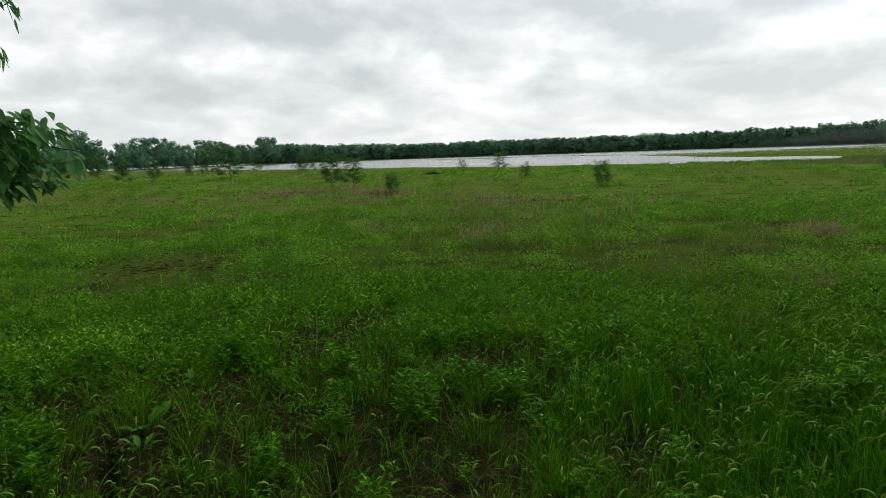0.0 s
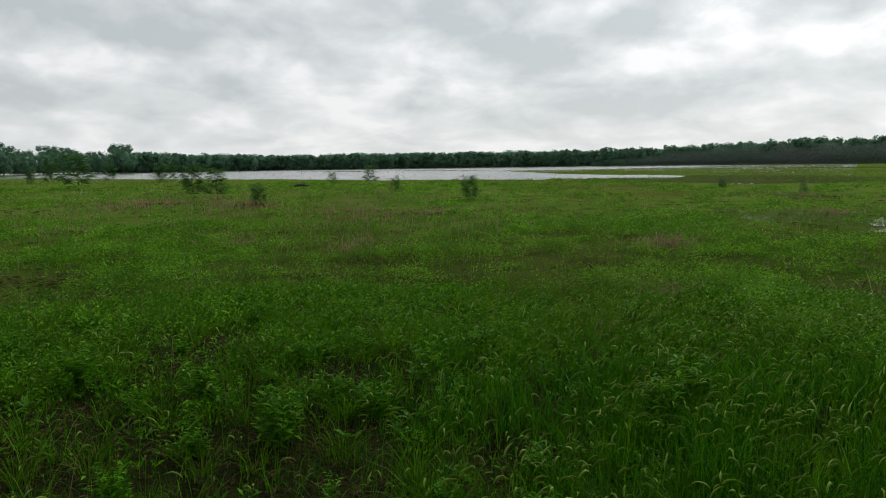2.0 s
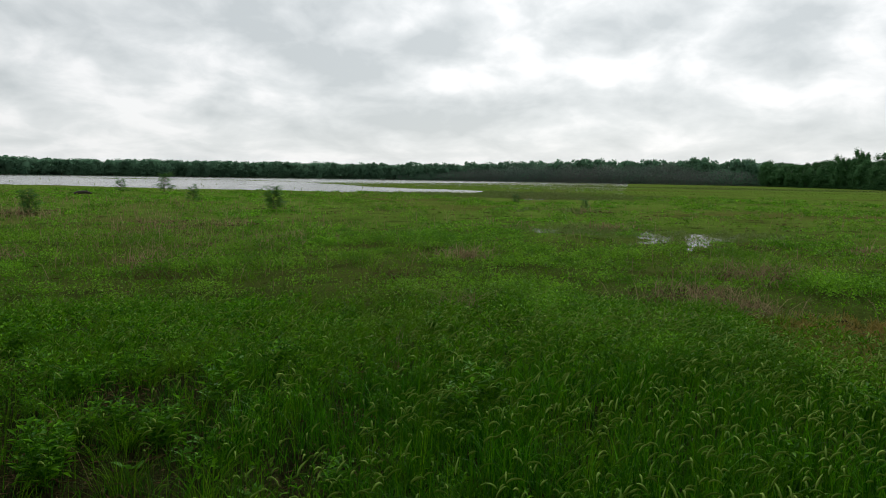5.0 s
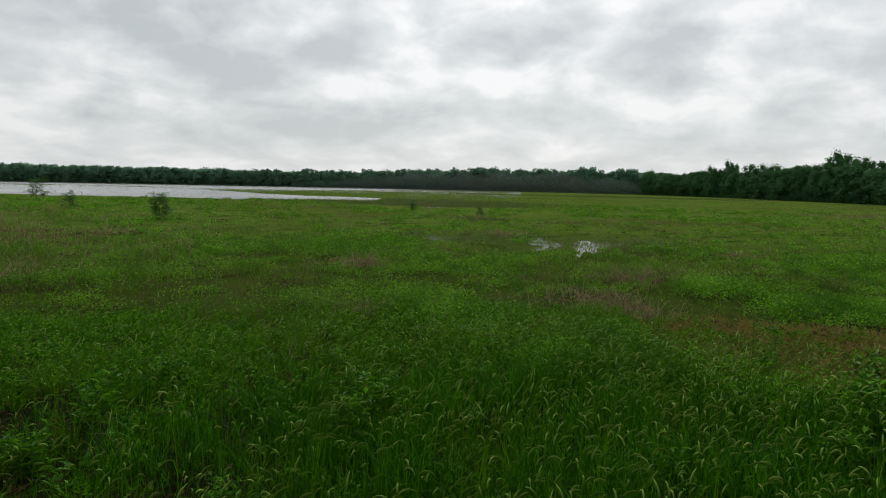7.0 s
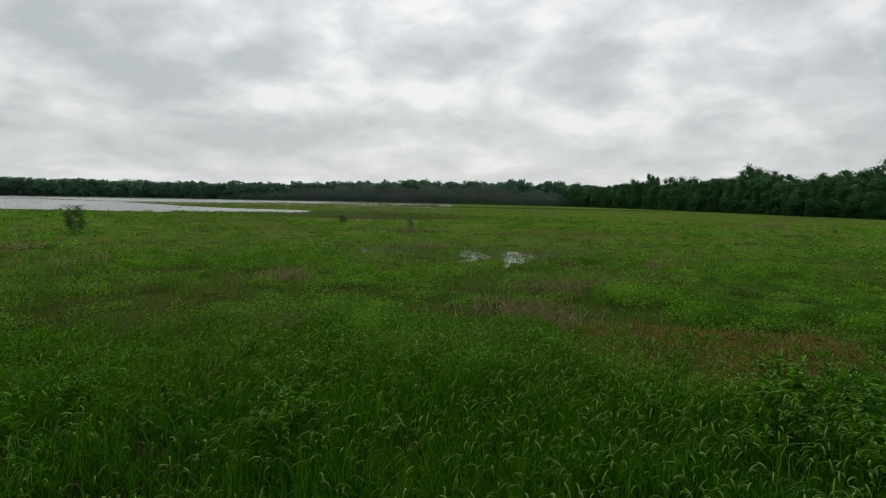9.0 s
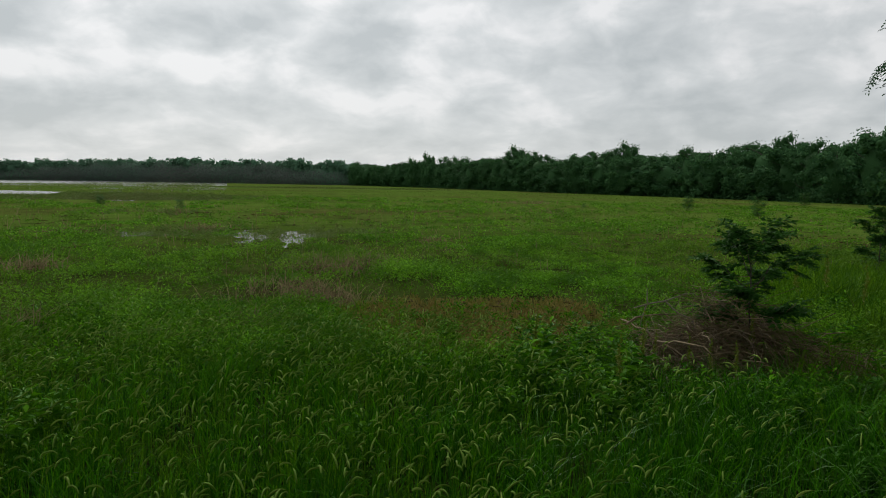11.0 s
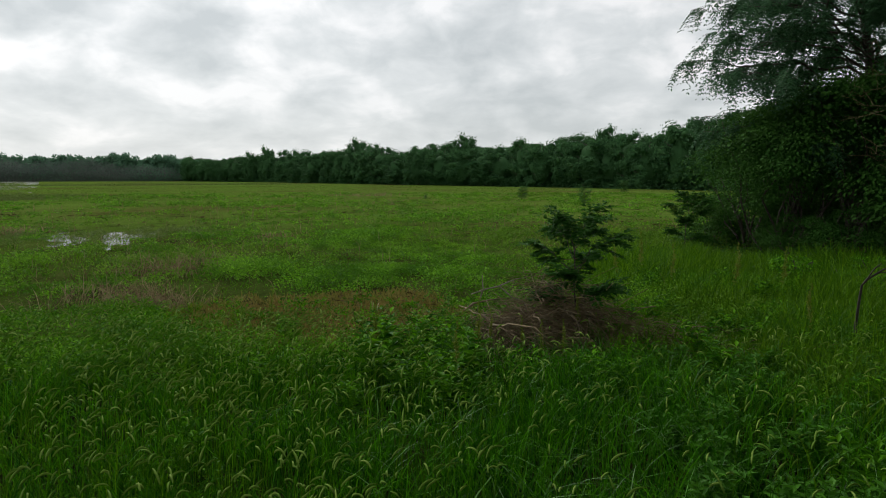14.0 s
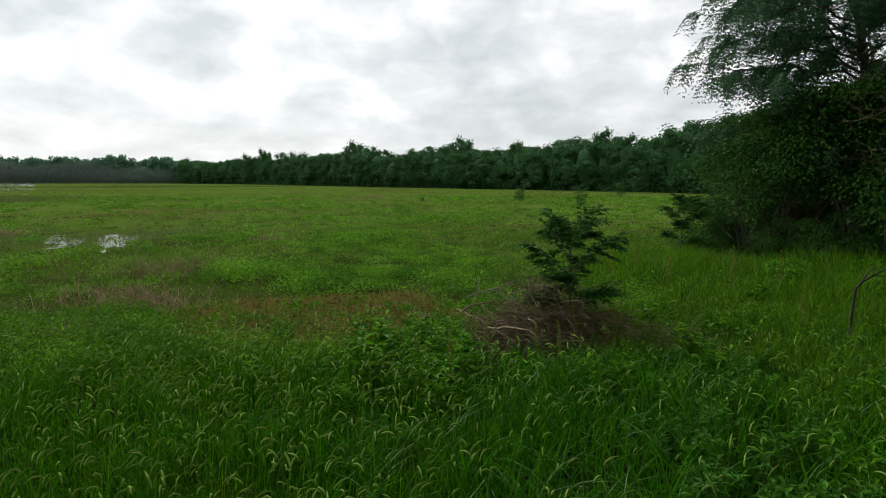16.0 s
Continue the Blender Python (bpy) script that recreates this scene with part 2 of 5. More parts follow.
def ground_material():
    m = bpy.data.materials.new("field_soil_and_turf")
    m.use_nodes = True
    nt = m.node_tree
    bsdf = nt.nodes["Principled BSDF"]
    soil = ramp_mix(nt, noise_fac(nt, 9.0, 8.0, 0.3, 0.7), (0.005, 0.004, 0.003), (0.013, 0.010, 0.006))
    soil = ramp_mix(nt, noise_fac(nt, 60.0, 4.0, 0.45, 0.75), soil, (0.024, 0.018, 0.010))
    turf = ramp_mix(nt, noise_fac(nt, 0.35, 6.0, 0.35, 0.65), (0.094, 0.166, 0.022), (0.134, 0.220, 0.033))
    turf = ramp_mix(nt, noise_fac(nt, 0.07, 6.0, 0.46, 0.66), turf, (0.110, 0.112, 0.030))
    turf = ramp_mix(nt, noise_fac(nt, 0.9, 5.0, 0.52, 0.70), turf, (0.040, 0.062, 0.010))
    turf = ramp_mix(nt, noise_fac(nt, 14.0, 4.0, 0.35, 0.75), ramp_mix(nt, 0.55, turf, (0.02, 0.035, 0.008)), turf)
    # turf fades in with distance; the blackened near soil includes shade between plants
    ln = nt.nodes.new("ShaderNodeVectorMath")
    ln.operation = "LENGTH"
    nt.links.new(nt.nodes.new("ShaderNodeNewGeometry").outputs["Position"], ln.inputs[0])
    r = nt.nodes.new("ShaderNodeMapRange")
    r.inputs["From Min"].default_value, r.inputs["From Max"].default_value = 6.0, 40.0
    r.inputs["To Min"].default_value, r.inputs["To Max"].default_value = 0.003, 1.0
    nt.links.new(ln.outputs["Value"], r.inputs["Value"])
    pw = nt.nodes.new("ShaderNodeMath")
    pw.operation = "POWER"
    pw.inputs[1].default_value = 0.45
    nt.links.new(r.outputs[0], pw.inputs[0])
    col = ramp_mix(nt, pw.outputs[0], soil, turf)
    nt.links.new(col, bsdf.inputs["Base Color"])
    bsdf.inputs["Roughness"].default_value = 0.9
    bsdf.inputs["Specular IOR Level"].default_value = 0.0
    b = nt.nodes.new("ShaderNodeBump")
    b.inputs["Strength"].default_value, b.inputs["Distance"].default_value = 0.8, 0.03
    nt.links.new(noise_fac(nt, 25.0, 6.0, 0.2, 0.8), b.inputs["Height"])
    nt.links.new(b.outputs[0], bsdf.inputs["Normal"])
    return m


def water_material(name, ripple):
    m = bpy.data.materials.new(name)
    m.use_nodes = True
    nt = m.node_tree
    bsdf = nt.nodes["Principled BSDF"]
    bsdf.inputs["Base Color"].default_value = (0.055, 0.060, 0.045, 1)
    bsdf.inputs["Roughness"].default_value = 0.16
    bsdf.inputs["IOR"].default_value = 1.33
    b = nt.nodes.new("ShaderNodeBump")
    b.inputs["Strength"].default_value, b.inputs["Distance"].default_value = ripple, 0.05
    nt.links.new(noise_fac(nt, 2.2, 4.0, 0.2, 0.8), b.inputs["Height"])
    nt.links.new(b.outputs[0], bsdf.inputs["Normal"])
    return m


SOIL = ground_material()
LAKE = water_material("lake_water", 0.14)
PUDDLE = water_material("puddle_water", 0.05)

# ---------------------------------------------------------------- geometry helpers
rng = np.random.default_rng(7)


def lattice(ix, iy, seed):
    h = (ix.astype(np.int64) * 374761393 + iy.astype(np.int64) * 668265263 + seed * 974634541) & 0x7FFFFFFF
    h = ((h ^ (h >> 13)) * 1274126177) & 0x7FFFFFFF
    return ((h ^ (h >> 16)) & 0xFFFF) / 65535.0


def vnoise(x, y, scale, seed=0, octaves=3):
    """Smooth noise over the plan, 0 to 1; scale: metres of its largest lumps."""
    x, y = np.asarray(x, float), np.asarray(y, float)
    total, amp, norm = 0.0, 1.0, 0.0
    for o in range(octaves):
        u, v = x / scale * 2**o, y / scale * 2**o
        iu, iv = np.floor(u), np.floor(v)
        fu, fv = u - iu, v - iv
        fu, fv = fu * fu * (3 - 2 * fu), fv * fv * (3 - 2 * fv)
        a, b = lattice(iu, iv, seed + o), lattice(iu + 1, iv, seed + o)
        c, d = lattice(iu, iv + 1, seed + o), lattice(iu + 1, iv + 1, seed + o)
        total = total + amp * ((a * (1 - fu) + b * fu) * (1 - fv) + (c * (1 - fu) + d * fu) * fv)
        norm += amp
        amp *= 0.5
    return total / norm


class Geo:
    """Gathers arrays of corners and faces into one mesh."""

    def __init__(self):
        self.v, self.f4, self.f3, self.n = [], [], [], 0

    def add(self, v, quads=None, tris=None):
        v = np.asarray(v, np.float32).reshape(-1, 3)
        if quads is not None and len(quads):
            self.f4.append(np.asarray(quads, np.int64).reshape(-1, 4) + self.n)
        if tris is not None and len(tris):
            self.f3.append(np.asarray(tris, np.int64).reshape(-1, 3) + self.n)
        self.v.append(v)
        self.n += len(v)

    def mesh(self, name, material, smooth=True):
        v = np.concatenate(self.v)
        f4 = np.concatenate(self.f4) if self.f4 else np.zeros((0, 4), np.int64)
        f3 = np.concatenate(self.f3) if self.f3 else np.zeros((0, 3), np.int64)
        me = bpy.data.meshes.new(name)
        me.vertices.add(len(v))
        me.vertices.foreach_set("co", v.ravel())
        loops = np.concatenate([f4.ravel(), f3.ravel()]).astype(np.int32)
        sizes = np.concatenate([np.full(len(f4), 4), np.full(len(f3), 3)])
        me.loops.add(len(loops))
        me.loops.foreach_set("vertex_index", loops)
        me.polygons.add(len(sizes))
        me.polygons.foreach_set("loop_start", np.concatenate([[0], np.cumsum(sizes)[:-1]]).astype(np.int32))
        me.polygons.foreach_set("use_smooth", np.full(len(sizes), smooth))
        me.materials.append(material)
        me.update(calc_edges=True)
        return me


def thing(name, label, category, group="", at=(0, 0, 0)):
    ob = new(name)
    ob.empty_display_size = 0.2
    ob.location = at
    return tagged(ob, label, category, group)


def part(name, geo, material, parent, label="", smooth=True):
    """Links a Geo as one mesh object under a thing or under a part."""
    ob = new(name, geo.mesh(name, material, smooth))
    ob.parent = parent
    return tagged(ob, label)


def stuff(name, geo, material, label, category, smooth=True):
    return tagged(new(name, geo.mesh(name, material, smooth)), label, category, kind="stuff")


def blades(geo, x, y, z, height, width, lean, seg=3, droop=0.25, turn=None):
    """Grass blades as tapering curved strips that start at x, y, z."""
    n = len(x)
    a = rng.uniform(0, 2 * np.pi, n) if turn is None else turn
    s = rng.uniform(0, 2 * np.pi, n)
    rows = []
    for k in range(seg + 1):
        t = k / seg
        out = lean * height * t**1.8
        up = height * t * (1 - droop * lean * t**2)
        c = np.stack([x + np.cos(a) * out, y + np.sin(a) * out, z + up], 1)
        if k < seg:
            w = (width * (1 - 0.55 * t**1.5) / 2)[:, None] * np.stack([np.cos(s), np.sin(s), 0 * s], 1)
            rows += [c - w, c + w]
        else:
            rows.append(c)
    m = 2 * seg + 1
    v = np.stack(rows, 1).reshape(-1, 3)
    base = (np.arange(n) * m)[:, None]
    quads = np.concatenate([base + np.array([2 * k, 2 * k + 1, 2 * k + 3, 2 * k + 2]) for k in range(seg - 1)]) if seg > 1 else None
    tris = base + np.array([2 * seg - 2, 2 * seg - 1, 2 * seg])
    geo.add(v, quads, tris)


def unit(v):
    return v / np.maximum(np.linalg.norm(v, axis=-1, keepdims=True), 1e-9)


def leaves(geo, p, way, up, length, width, fold=0.15):
    """Leaves as folded diamonds: from p along way, upper side towards up."""
    way = unit(way)
    side = unit(np.cross(way, up))
    nor = np.cross(side, way)
    length, width = np.broadcast_to(length, len(p))[:, None], np.broadcast_to(width, len(p))[:, None]
    mid = p + way * length * 0.45
    l = mid + side * width / 2 + nor * width * fold
    r = mid - side * width / 2 + nor * width * fold
    tip = p + way * length - nor * length * 0.12
    v = np.stack([p, r, tip, l], 1).reshape(-1, 3)
    b = (np.arange(len(p)) * 4)[:, None]
    geo.add(v, None, np.concatenate([b + np.array([0, 1, 2]), b + np.array([0, 2, 3])]))


def ovate(geo, p, way, up, length, width, droop=0.35):
    """Broad leaves with a rounded outline and a drooping tip."""
    way = unit(way)
    side = unit(np.cross(way, up))
    nor = np.cross(side, way)
    n = len(p)
    length, width = np.broadcast_to(length, n)[:, None], np.broadcast_to(width, n)[:, None]
    rows = []
    for t, w in ((0.0, 0.05), (0.18, 0.75), (0.42, 1.0), (0.68, 0.72), (0.88, 0.32), (1.0, 0.03)):
        c = p + way * length * t - np.array([0, 0, 1.0]) * length * droop * t * t
        rows += [c - side * width * w / 2 + nor * width * w * 0.16, c, c + side * width * w / 2 + nor * width * w * 0.16]
    b = (np.arange(n) * 18)[:, None]
    q = [b + np.array([3 * k + j, 3 * k + j + 1, 3 * k + j + 4, 3 * k + j + 3]) for k in range(5) for j in range(2)]
    geo.add(np.stack(rows, 1).reshape(-1, 3), np.concatenate(q))


def blob(geo, c, rx, rz):
    """A lumpy leafy mass that closes the inside of a far crown."""
    u, v = np.meshgrid(np.arange(7) * 2 * np.pi / 7, np.linspace(0.1, np.pi - 0.1, 5))
    r = rng.uniform(0.82, 1.1, u.shape)
    pts = np.stack([np.cos(u) * np.sin(v) * rx * r, np.sin(u) * np.sin(v) * rx * r, np.cos(v) * rz * r], -1) + c
    i = np.arange(35).reshape(5, 7)
    j = np.roll(i, -1, axis=1)
    geo.add(pts, np.stack([i[:-1], i[1:], j[1:], j[:-1]], -1))


def ball(n):
    return unit(rng.normal(size=(n, 3)))


def tube(geo, pts, radii, sides=6):
    pts, radii = np.asarray(pts, float), np.broadcast_to(np.asarray(radii, float), len(pts))
    way = unit(np.gradient(pts, axis=0))
    ref = np.where(np.abs(way[:, 2:3]) > 0.9, np.array([[1.0, 0, 0]]), np.array([[0, 0, 1.0]]))
    u = unit(np.cross(way, ref))
    w = np.cross(way, u)
    ang = np.arange(sides) * 2 * np.pi / sides
    ring = pts[:, None] + radii[:, None, None] * (np.cos(ang)[None, :, None] * u[:, None] + np.sin(ang)[None, :, None] * w[:, None])
    q = []
    for k in range(len(pts) - 1):
        for j in range(sides):
            j2 = (j + 1) % sides
            q.append((k * sides + j, k * sides + j2, (k + 1) * sides + j2, (k + 1) * sides + j))
    tip = len(pts) * sides
    t = [((len(pts) - 1) * sides + j, (len(pts) - 1) * sides + (j + 1) % sides, tip) for j in range(sides)]
    geo.add(np.concatenate([ring.reshape(-1, 3), pts[-1:]]), q, t)


def bend(a, b, sag=0.0, wobble=0.05, n=6):
    """A wobbling way from a to b."""
    a, b = np.asarray(a, float), np.asarray(b, float)
    t = np.linspace(0, 1, n)[:, None]
    size = np.linalg.norm(b - a)
    p = a + (b - a) * t + np.array([[0, 0, sag * size]]) * (4 * t * (1 - t))
    p[1:-1] += rng.normal(scale=wobble * size, size=(n - 2, 3)) * 0.5
    return p


def polar(az, d):
    return d * np.sin(np.radians(az)), d * np.cos(np.radians(az))


# ---------------------------------------------------------------- the plan: ground, lake, puddles
# bearing (degrees clockwise from the first view), near and far shore of the lake, and its reed bank
SHORE_AZ = (-23, -20, -16, -12, -7, 0, 6, 12, 17, 22, 26, 29, 31, 34, 37, 40)
SHORE_NEAR = (218, 174, 138, 117, 102, 93, 82, 76, 72, 68.5, 67, 67, 74, 112, 180, 300)
SHORE_FAR = (236, 240, 252, 268, 285, 292, 296, 299, 302, 304, 302, 298, 294, 286, 272, 200)
BANK_AZ = (0, 1, 8, 12, 17, 21.5, 26, 31, 35.5, 40)
BANK_NEAR = (188, 178, 173, 168, 140, 102, 91, 81, 66, 64)
BANK_FAR = (194, 199, 200, 192, 163, 166, 178, 200, 250, 300)
# bearing, distance, half depth, half width
PUDDLES = ((44.9, 21.0, 2.2, 0.46), (48.7, 21.2, 2.8, 0.42), (50.6, 21.8, 1.4, 0.50), (37.8, 22.6, 1.0, 1.05), (40.4, 22.4, 0.7, 0.60), (34.5, 36.0, 1.0, 0.20), (39.3, 34.7, 1.0, 0.16))
MARSH = ((30.6, 69.0, 5.0, 3.6), (34.0, 66.5, 4.0, 3.6), (37.3, 62.0, 3.0, 3.4), (41.0, 63.5, 2.4, 2.6), (36.0, 57.0, 2.0, 2.4), (33.0, 62.0, 1.6, 5.0), (39.5, 59.0, 1.2, 4.0))
WATER_Z = -0.045


def lake_depth(x, y):
    """Above 0 in the lake's water."""
    az, d = np.degrees(np.arctan2(x, y)), np.hypot(x, y)
    near, far = np.interp(az, SHORE_AZ, SHORE_NEAR), np.interp(az, SHORE_AZ, SHORE_FAR)
    bn, bf = np.interp(az, BANK_AZ, BANK_NEAR), np.interp(az, BANK_AZ, BANK_FAR)
    s = np.minimum((d - near) / near, (far - d) / far) * 9
    bank = np.minimum((d - bn) / bn, (bf - d) / bf) * 9
    s = np.where((az > -4) & (az < 41), np.minimum(s, -bank), s)
    s = np.minimum(s, np.minimum((39 - az) * 0.25, (az + 24) * 0.6))
    s = np.maximum(np.where((az < -23) | (az > 41), -1.0, s), -3.0)
    return s + (vnoise(x, y, 14.0, 11, 3) - 0.5) * 0.9


def puddle_depth(x, y, extra=0.0, lead=0.0):
    """Above 0 in the puddles; extra widens them, lead draws them out towards the path."""
    d, az = np.hypot(x, y), np.arctan2(x, y)
    s = np.full(np.shape(x), -1.0)
    sliver = vnoise(az * 42.0, d, 1.0, 7, 2)
    for pa, pd, a, b in PUDDLES + MARSH:
        far = lead * (pd / 21.0) ** 1.5
        u, w = d - pd + far / 2, (az - radians(pa)) * d
        s = np.maximum(s, 1 - (u / (a + extra + far / 2)) ** 2 - (w / (b + extra)) ** 2)
    return s + (vnoise(x, y, 0.6, 5, 3) - 0.5) * 2.0 + (sliver - 0.5) * np.where(d < 40, 2.6, 1.0) - np.where(d < 40, 0.05, 0.0)


def ground_z(x, y):
    x, y = np.asarray(x, float), np.asarray(y, float)
    d = np.hypot(x, y)
    h = (vnoise(x, y, 3.0, 1, 3) - 0.5) * 0.10 * np.clip(d / 4, 0.3, 1) * np.clip(60 / np.maximum(d, 1), 0.3, 1)
    s = lake_depth(x, y)
    h = h - 0.45 * np.clip((s + 0.25) / 0.8, 0, 1)
    h = h - 0.14 * np.clip(puddle_depth(x, y) / 0.5 + 0.3, 0, 1)
    return h


az_list = np.concatenate([np.arange(-44, 32, 0.6), np.arange(32, 53, 0.2), np.arange(53, 122, 0.6), np.arange(122, 316, 6.0)])
rad = [0.25]
while rad[-1] < 4000:
    r = rad[-1]
    rad.append(r * (1.16 if r < 2 else 1.05 if r < 17.5 else 1.011 if r < 25 else 1.05 if r < 55 else 1.017 if r < 310 else 1.25))
rad = np.array(rad)
A, R = np.meshgrid(az_list, rad)
gx, gy = polar(A, R)
gz = ground_z(gx, gy)
nr, na = A.shape
idx = np.arange(nr * na).reshape(nr, na)
nxt = np.roll(idx, -1, axis=1)
g = Geo()
quads = np.stack([idx[:-1], idx[1:], nxt[1:], nxt[:-1]], -1).reshape(-1, 4)
fan = np.stack([np.full(na, nr * na), idx[0], nxt[0]], -1)
g.add(np.concatenate([np.stack([gx, gy, gz], -1).reshape(-1, 3), [[0, 0, 0]]]), quads, fan)
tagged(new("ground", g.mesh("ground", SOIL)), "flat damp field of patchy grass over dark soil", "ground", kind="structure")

# the lake's surface, with low wind waves
wa = np.arange(-26, 43, 0.8)
wr = 50.0 * 1.0042 ** np.arange(436)
A, R = np.meshgrid(wa, wr)
wx, wy = polar(A, R)
phase = np.log(R / 50.0) / 0.0042 * 2 * np.pi / 6 + 9 * vnoise(wx, wy, 16.0, 3, 3)
wz_ = WATER_Z + 0.095 * (0.025 * R) / 6.28 * np.sin(phase) * (0.5 + vnoise(wx, wy, 9.0, 8, 2))
idx = np.arange(wx.size).reshape(wx.shape)
g = Geo()
g.add(np.stack([wx, wy, wz_], -1), np.stack([idx[:-1, :-1], idx[1:, :-1], idx[1:, 1:], idx[:-1, 1:]], -1))
tagged(new("water", g.mesh("water", LAKE)), "grey rippled lake water mirroring the cloudy sky", "lake", kind="structure")


def puddle(pa, pd, a, b, drop, label):
    g = Geo()
    t = np.arange(32) * 2 * np.pi / 32
    g.add(np.concatenate([np.stack([np.cos(t) * b * 1.5, np.sin(t) * a * 1.5, 0 * t], 1), [[0, 0, 0]]]), None,
          [(k, (k + 1) % 32, 32) for k in range(32)])
    ob = new("puddle", g.mesh("puddle", PUDDLE))
    ob.matrix_basis = pose(*polar(pa, pd), -0.055 - drop, 0, 0, -pa)
    tagged(ob, label, "puddle", "puddles in the field", "structure")


for k, p in enumerate(PUDDLES):
    puddle(*p, 0.005 * k, "shallow puddle glinting between the grass blades")
for k, p in enumerate(MARSH):
    puddle(*p, 0.005 * k, "flooded marsh patch at the lake edge")

# ---------------------------------------------------------------- woods


def crown_leaves(geo, base, height, radius, lumps, per, size, low=0.04, core=1):
    """A crown of rounded boughs: leaves shingled over lobes of uneven size, with gaps between them."""
    t = np.concatenate([rng.uniform(low + 0.08, 0.62, lumps - lumps // 3), rng.uniform(0.62, 0.86, lumps // 3)])
    prof = np.sin(np.pi * np.clip(0.16 + 0.74 * t, 0.06, 1)) ** 0.7
    a = np.arange(lumps) * 2.399 + rng.normal(scale=0.4, size=lumps)
    lobe = radius * rng.uniform(0.15, 0.40, lumps) * (1.12 - 0.35 * t)
    rr = (radius * prof - lobe * 0.7) * np.sqrt(rng.uniform(0.35, 1.0, lumps))
    c = np.stack([np.cos(a) * rr, np.sin(a) * rr, t * height], 1) + base
    blob(geo, base + np.array([0, 0, height * (0.41 + 0.5 * low)]), radius * 0.50, height * (0.37 - 0.42 * low))
    for i in range(0, lumps, core):
        blob(geo, c[i], lobe[i] * 0.42, lobe[i] * 0.34)
    k = np.repeat(np.arange(lumps), per)
    d = unit(ball(len(k)) + np.array([0, 0, 0.25]))
    far = rng.uniform(0.35, 1.08, len(k)) + (rng.uniform(0, 1, len(k)) < 0.16) * rng.uniform(0.05, 0.35, len(k))
    p = c[k] + d * (lobe[k] * far)[:, None] * np.array([1, 1, 0.85])
    p[:, 2] = np.maximum(p[:, 2], base[2] + 0.05)
    way = np.cross(d, ball(len(k))) + 0.15 * d + np.array([0, 0, -0.25])
    leaves(geo, p, way, d + np.array([0, 0, 0.35]) + rng.normal(scale=0.40, size=d.shape), size * rng.uniform(0.55, 1.25, len(k)), size * 0.62)


def wood_tree(height, radius, lumps, per, size, material, label, core=1, low=0.02):
    """A woodland tree: tapered trunk with limbs, and a leafy crown."""
    ob = thing("tree", label, "tree", "woodland trees")
    g = Geo()
    top = np.array([rng.normal(scale=0.3), rng.normal(scale=0.3), height * 0.8])
    trunk = bend((0, 0, -0.2), top, 0, 0.04, 7)
    tube(g, trunk, np.linspace(0.02 * height + 0.03, 0.03, 7), 7)
    for i in range(7):
        s = trunk[1 + i % 5] if low < 0.3 else trunk[3 + i % 3]
        a = rng.uniform(0, 2 * np.pi)
        e_ = s + np.array([math.cos(a) * radius * 0.7, math.sin(a) * radius * 0.7, height * 0.18])
        tube(g, bend(s, e_, 0.05, 0.06, 5), np.linspace(0.07, 0.02, 5), 5)
    part("trunk", g, BARK, ob, "grey-brown bark")
    g = Geo()
    crown_leaves(g, np.zeros(3), height, radius, lumps, per, size, low, core)
    part("crown", g, material, ob)
    return ob


HEDGE_AZ = (53, 58, 62, 66, 70, 75, 80, 85, 90, 95, 102, 112)
HEDGE_D = (248, 208, 174, 152, 134, 119, 109, 99, 91, 85, 79, 72)
kinds = [wood_tree(7.4 + 0.4 * i, 3.3 + 0.25 * (i % 3), 44, 92, 0.34, TREE_LEAF, "leafy green broadleaf tree at the edge of the field") for i in range(5)]
tops = [0.96 * max(v.co.z for c in k.children if c.name.startswith("crown") for v in c.data.vertices) for k in kinds]
spots = []
for off, step, grow in ((0.0, 3.3, 0.88), (4.5, 4.0, 1.0)):
    az = 53.0
    while az < 112:
        d = float(np.interp(az, HEDGE_AZ, HEDGE_D))
        tall = grow * float(np.interp(az, (53, 66, 76, 89, 95, 112), (8.4, 8.5, 7.6, 8.3, 10.0, 10.0))) * rng.uniform(0.88, 1.10)
        spots.append((az, d + off + rng.uniform(-1.2, 1.2), tall))
        az += math.degrees(step / d) * rng.uniform(0.75, 1.3) * (1.0 + 0.002 * (d - 80))
random.seed(4)
for i, (az, d, tall) in enumerate(spots):
    x, y = polar(az, d)
    wide = random.uniform(0.9, 1.15)
    m = pose(x, y, float(ground_z(x, y)), 0, 0, random.uniform(0, 360)) @ Matrix.Diagonal((wide, wide, tall / tops[i % len(kinds)], 1))
    if i < len(kinds):
        kinds[i].matrix_basis = m
    else:
        copy_thing(kinds[i % len(kinds)], m)

# undergrowth along the foot of the hedgerow
g = Geo()
az = rng.uniform(53, 112, 420)
d = np.interp(az, HEDGE_AZ, HEDGE_D) - rng.uniform(0.0, 2.2, 420)
x, y = polar(az, d)
z = ground_z(x, y)
for i in range(420):
    k = 34
    c = np.array([x[i], y[i], z[i]])
    q = ball(k) * np.array([1.2, 1.2, 0.9]) * rng.uniform(0.3, 1.0)
    q[:, 2] = np.abs(q[:, 2]) * 1.3
    leaves(g, c + q, q + rng.normal(scale=0.5, size=q.shape), q + np.array([0, 0, 1.0]), 0.38, 0.26)
stuff("undergrowth", g, TREE_LEAF, "tangled green undergrowth at the foot of the hedgerow", "undergrowth")

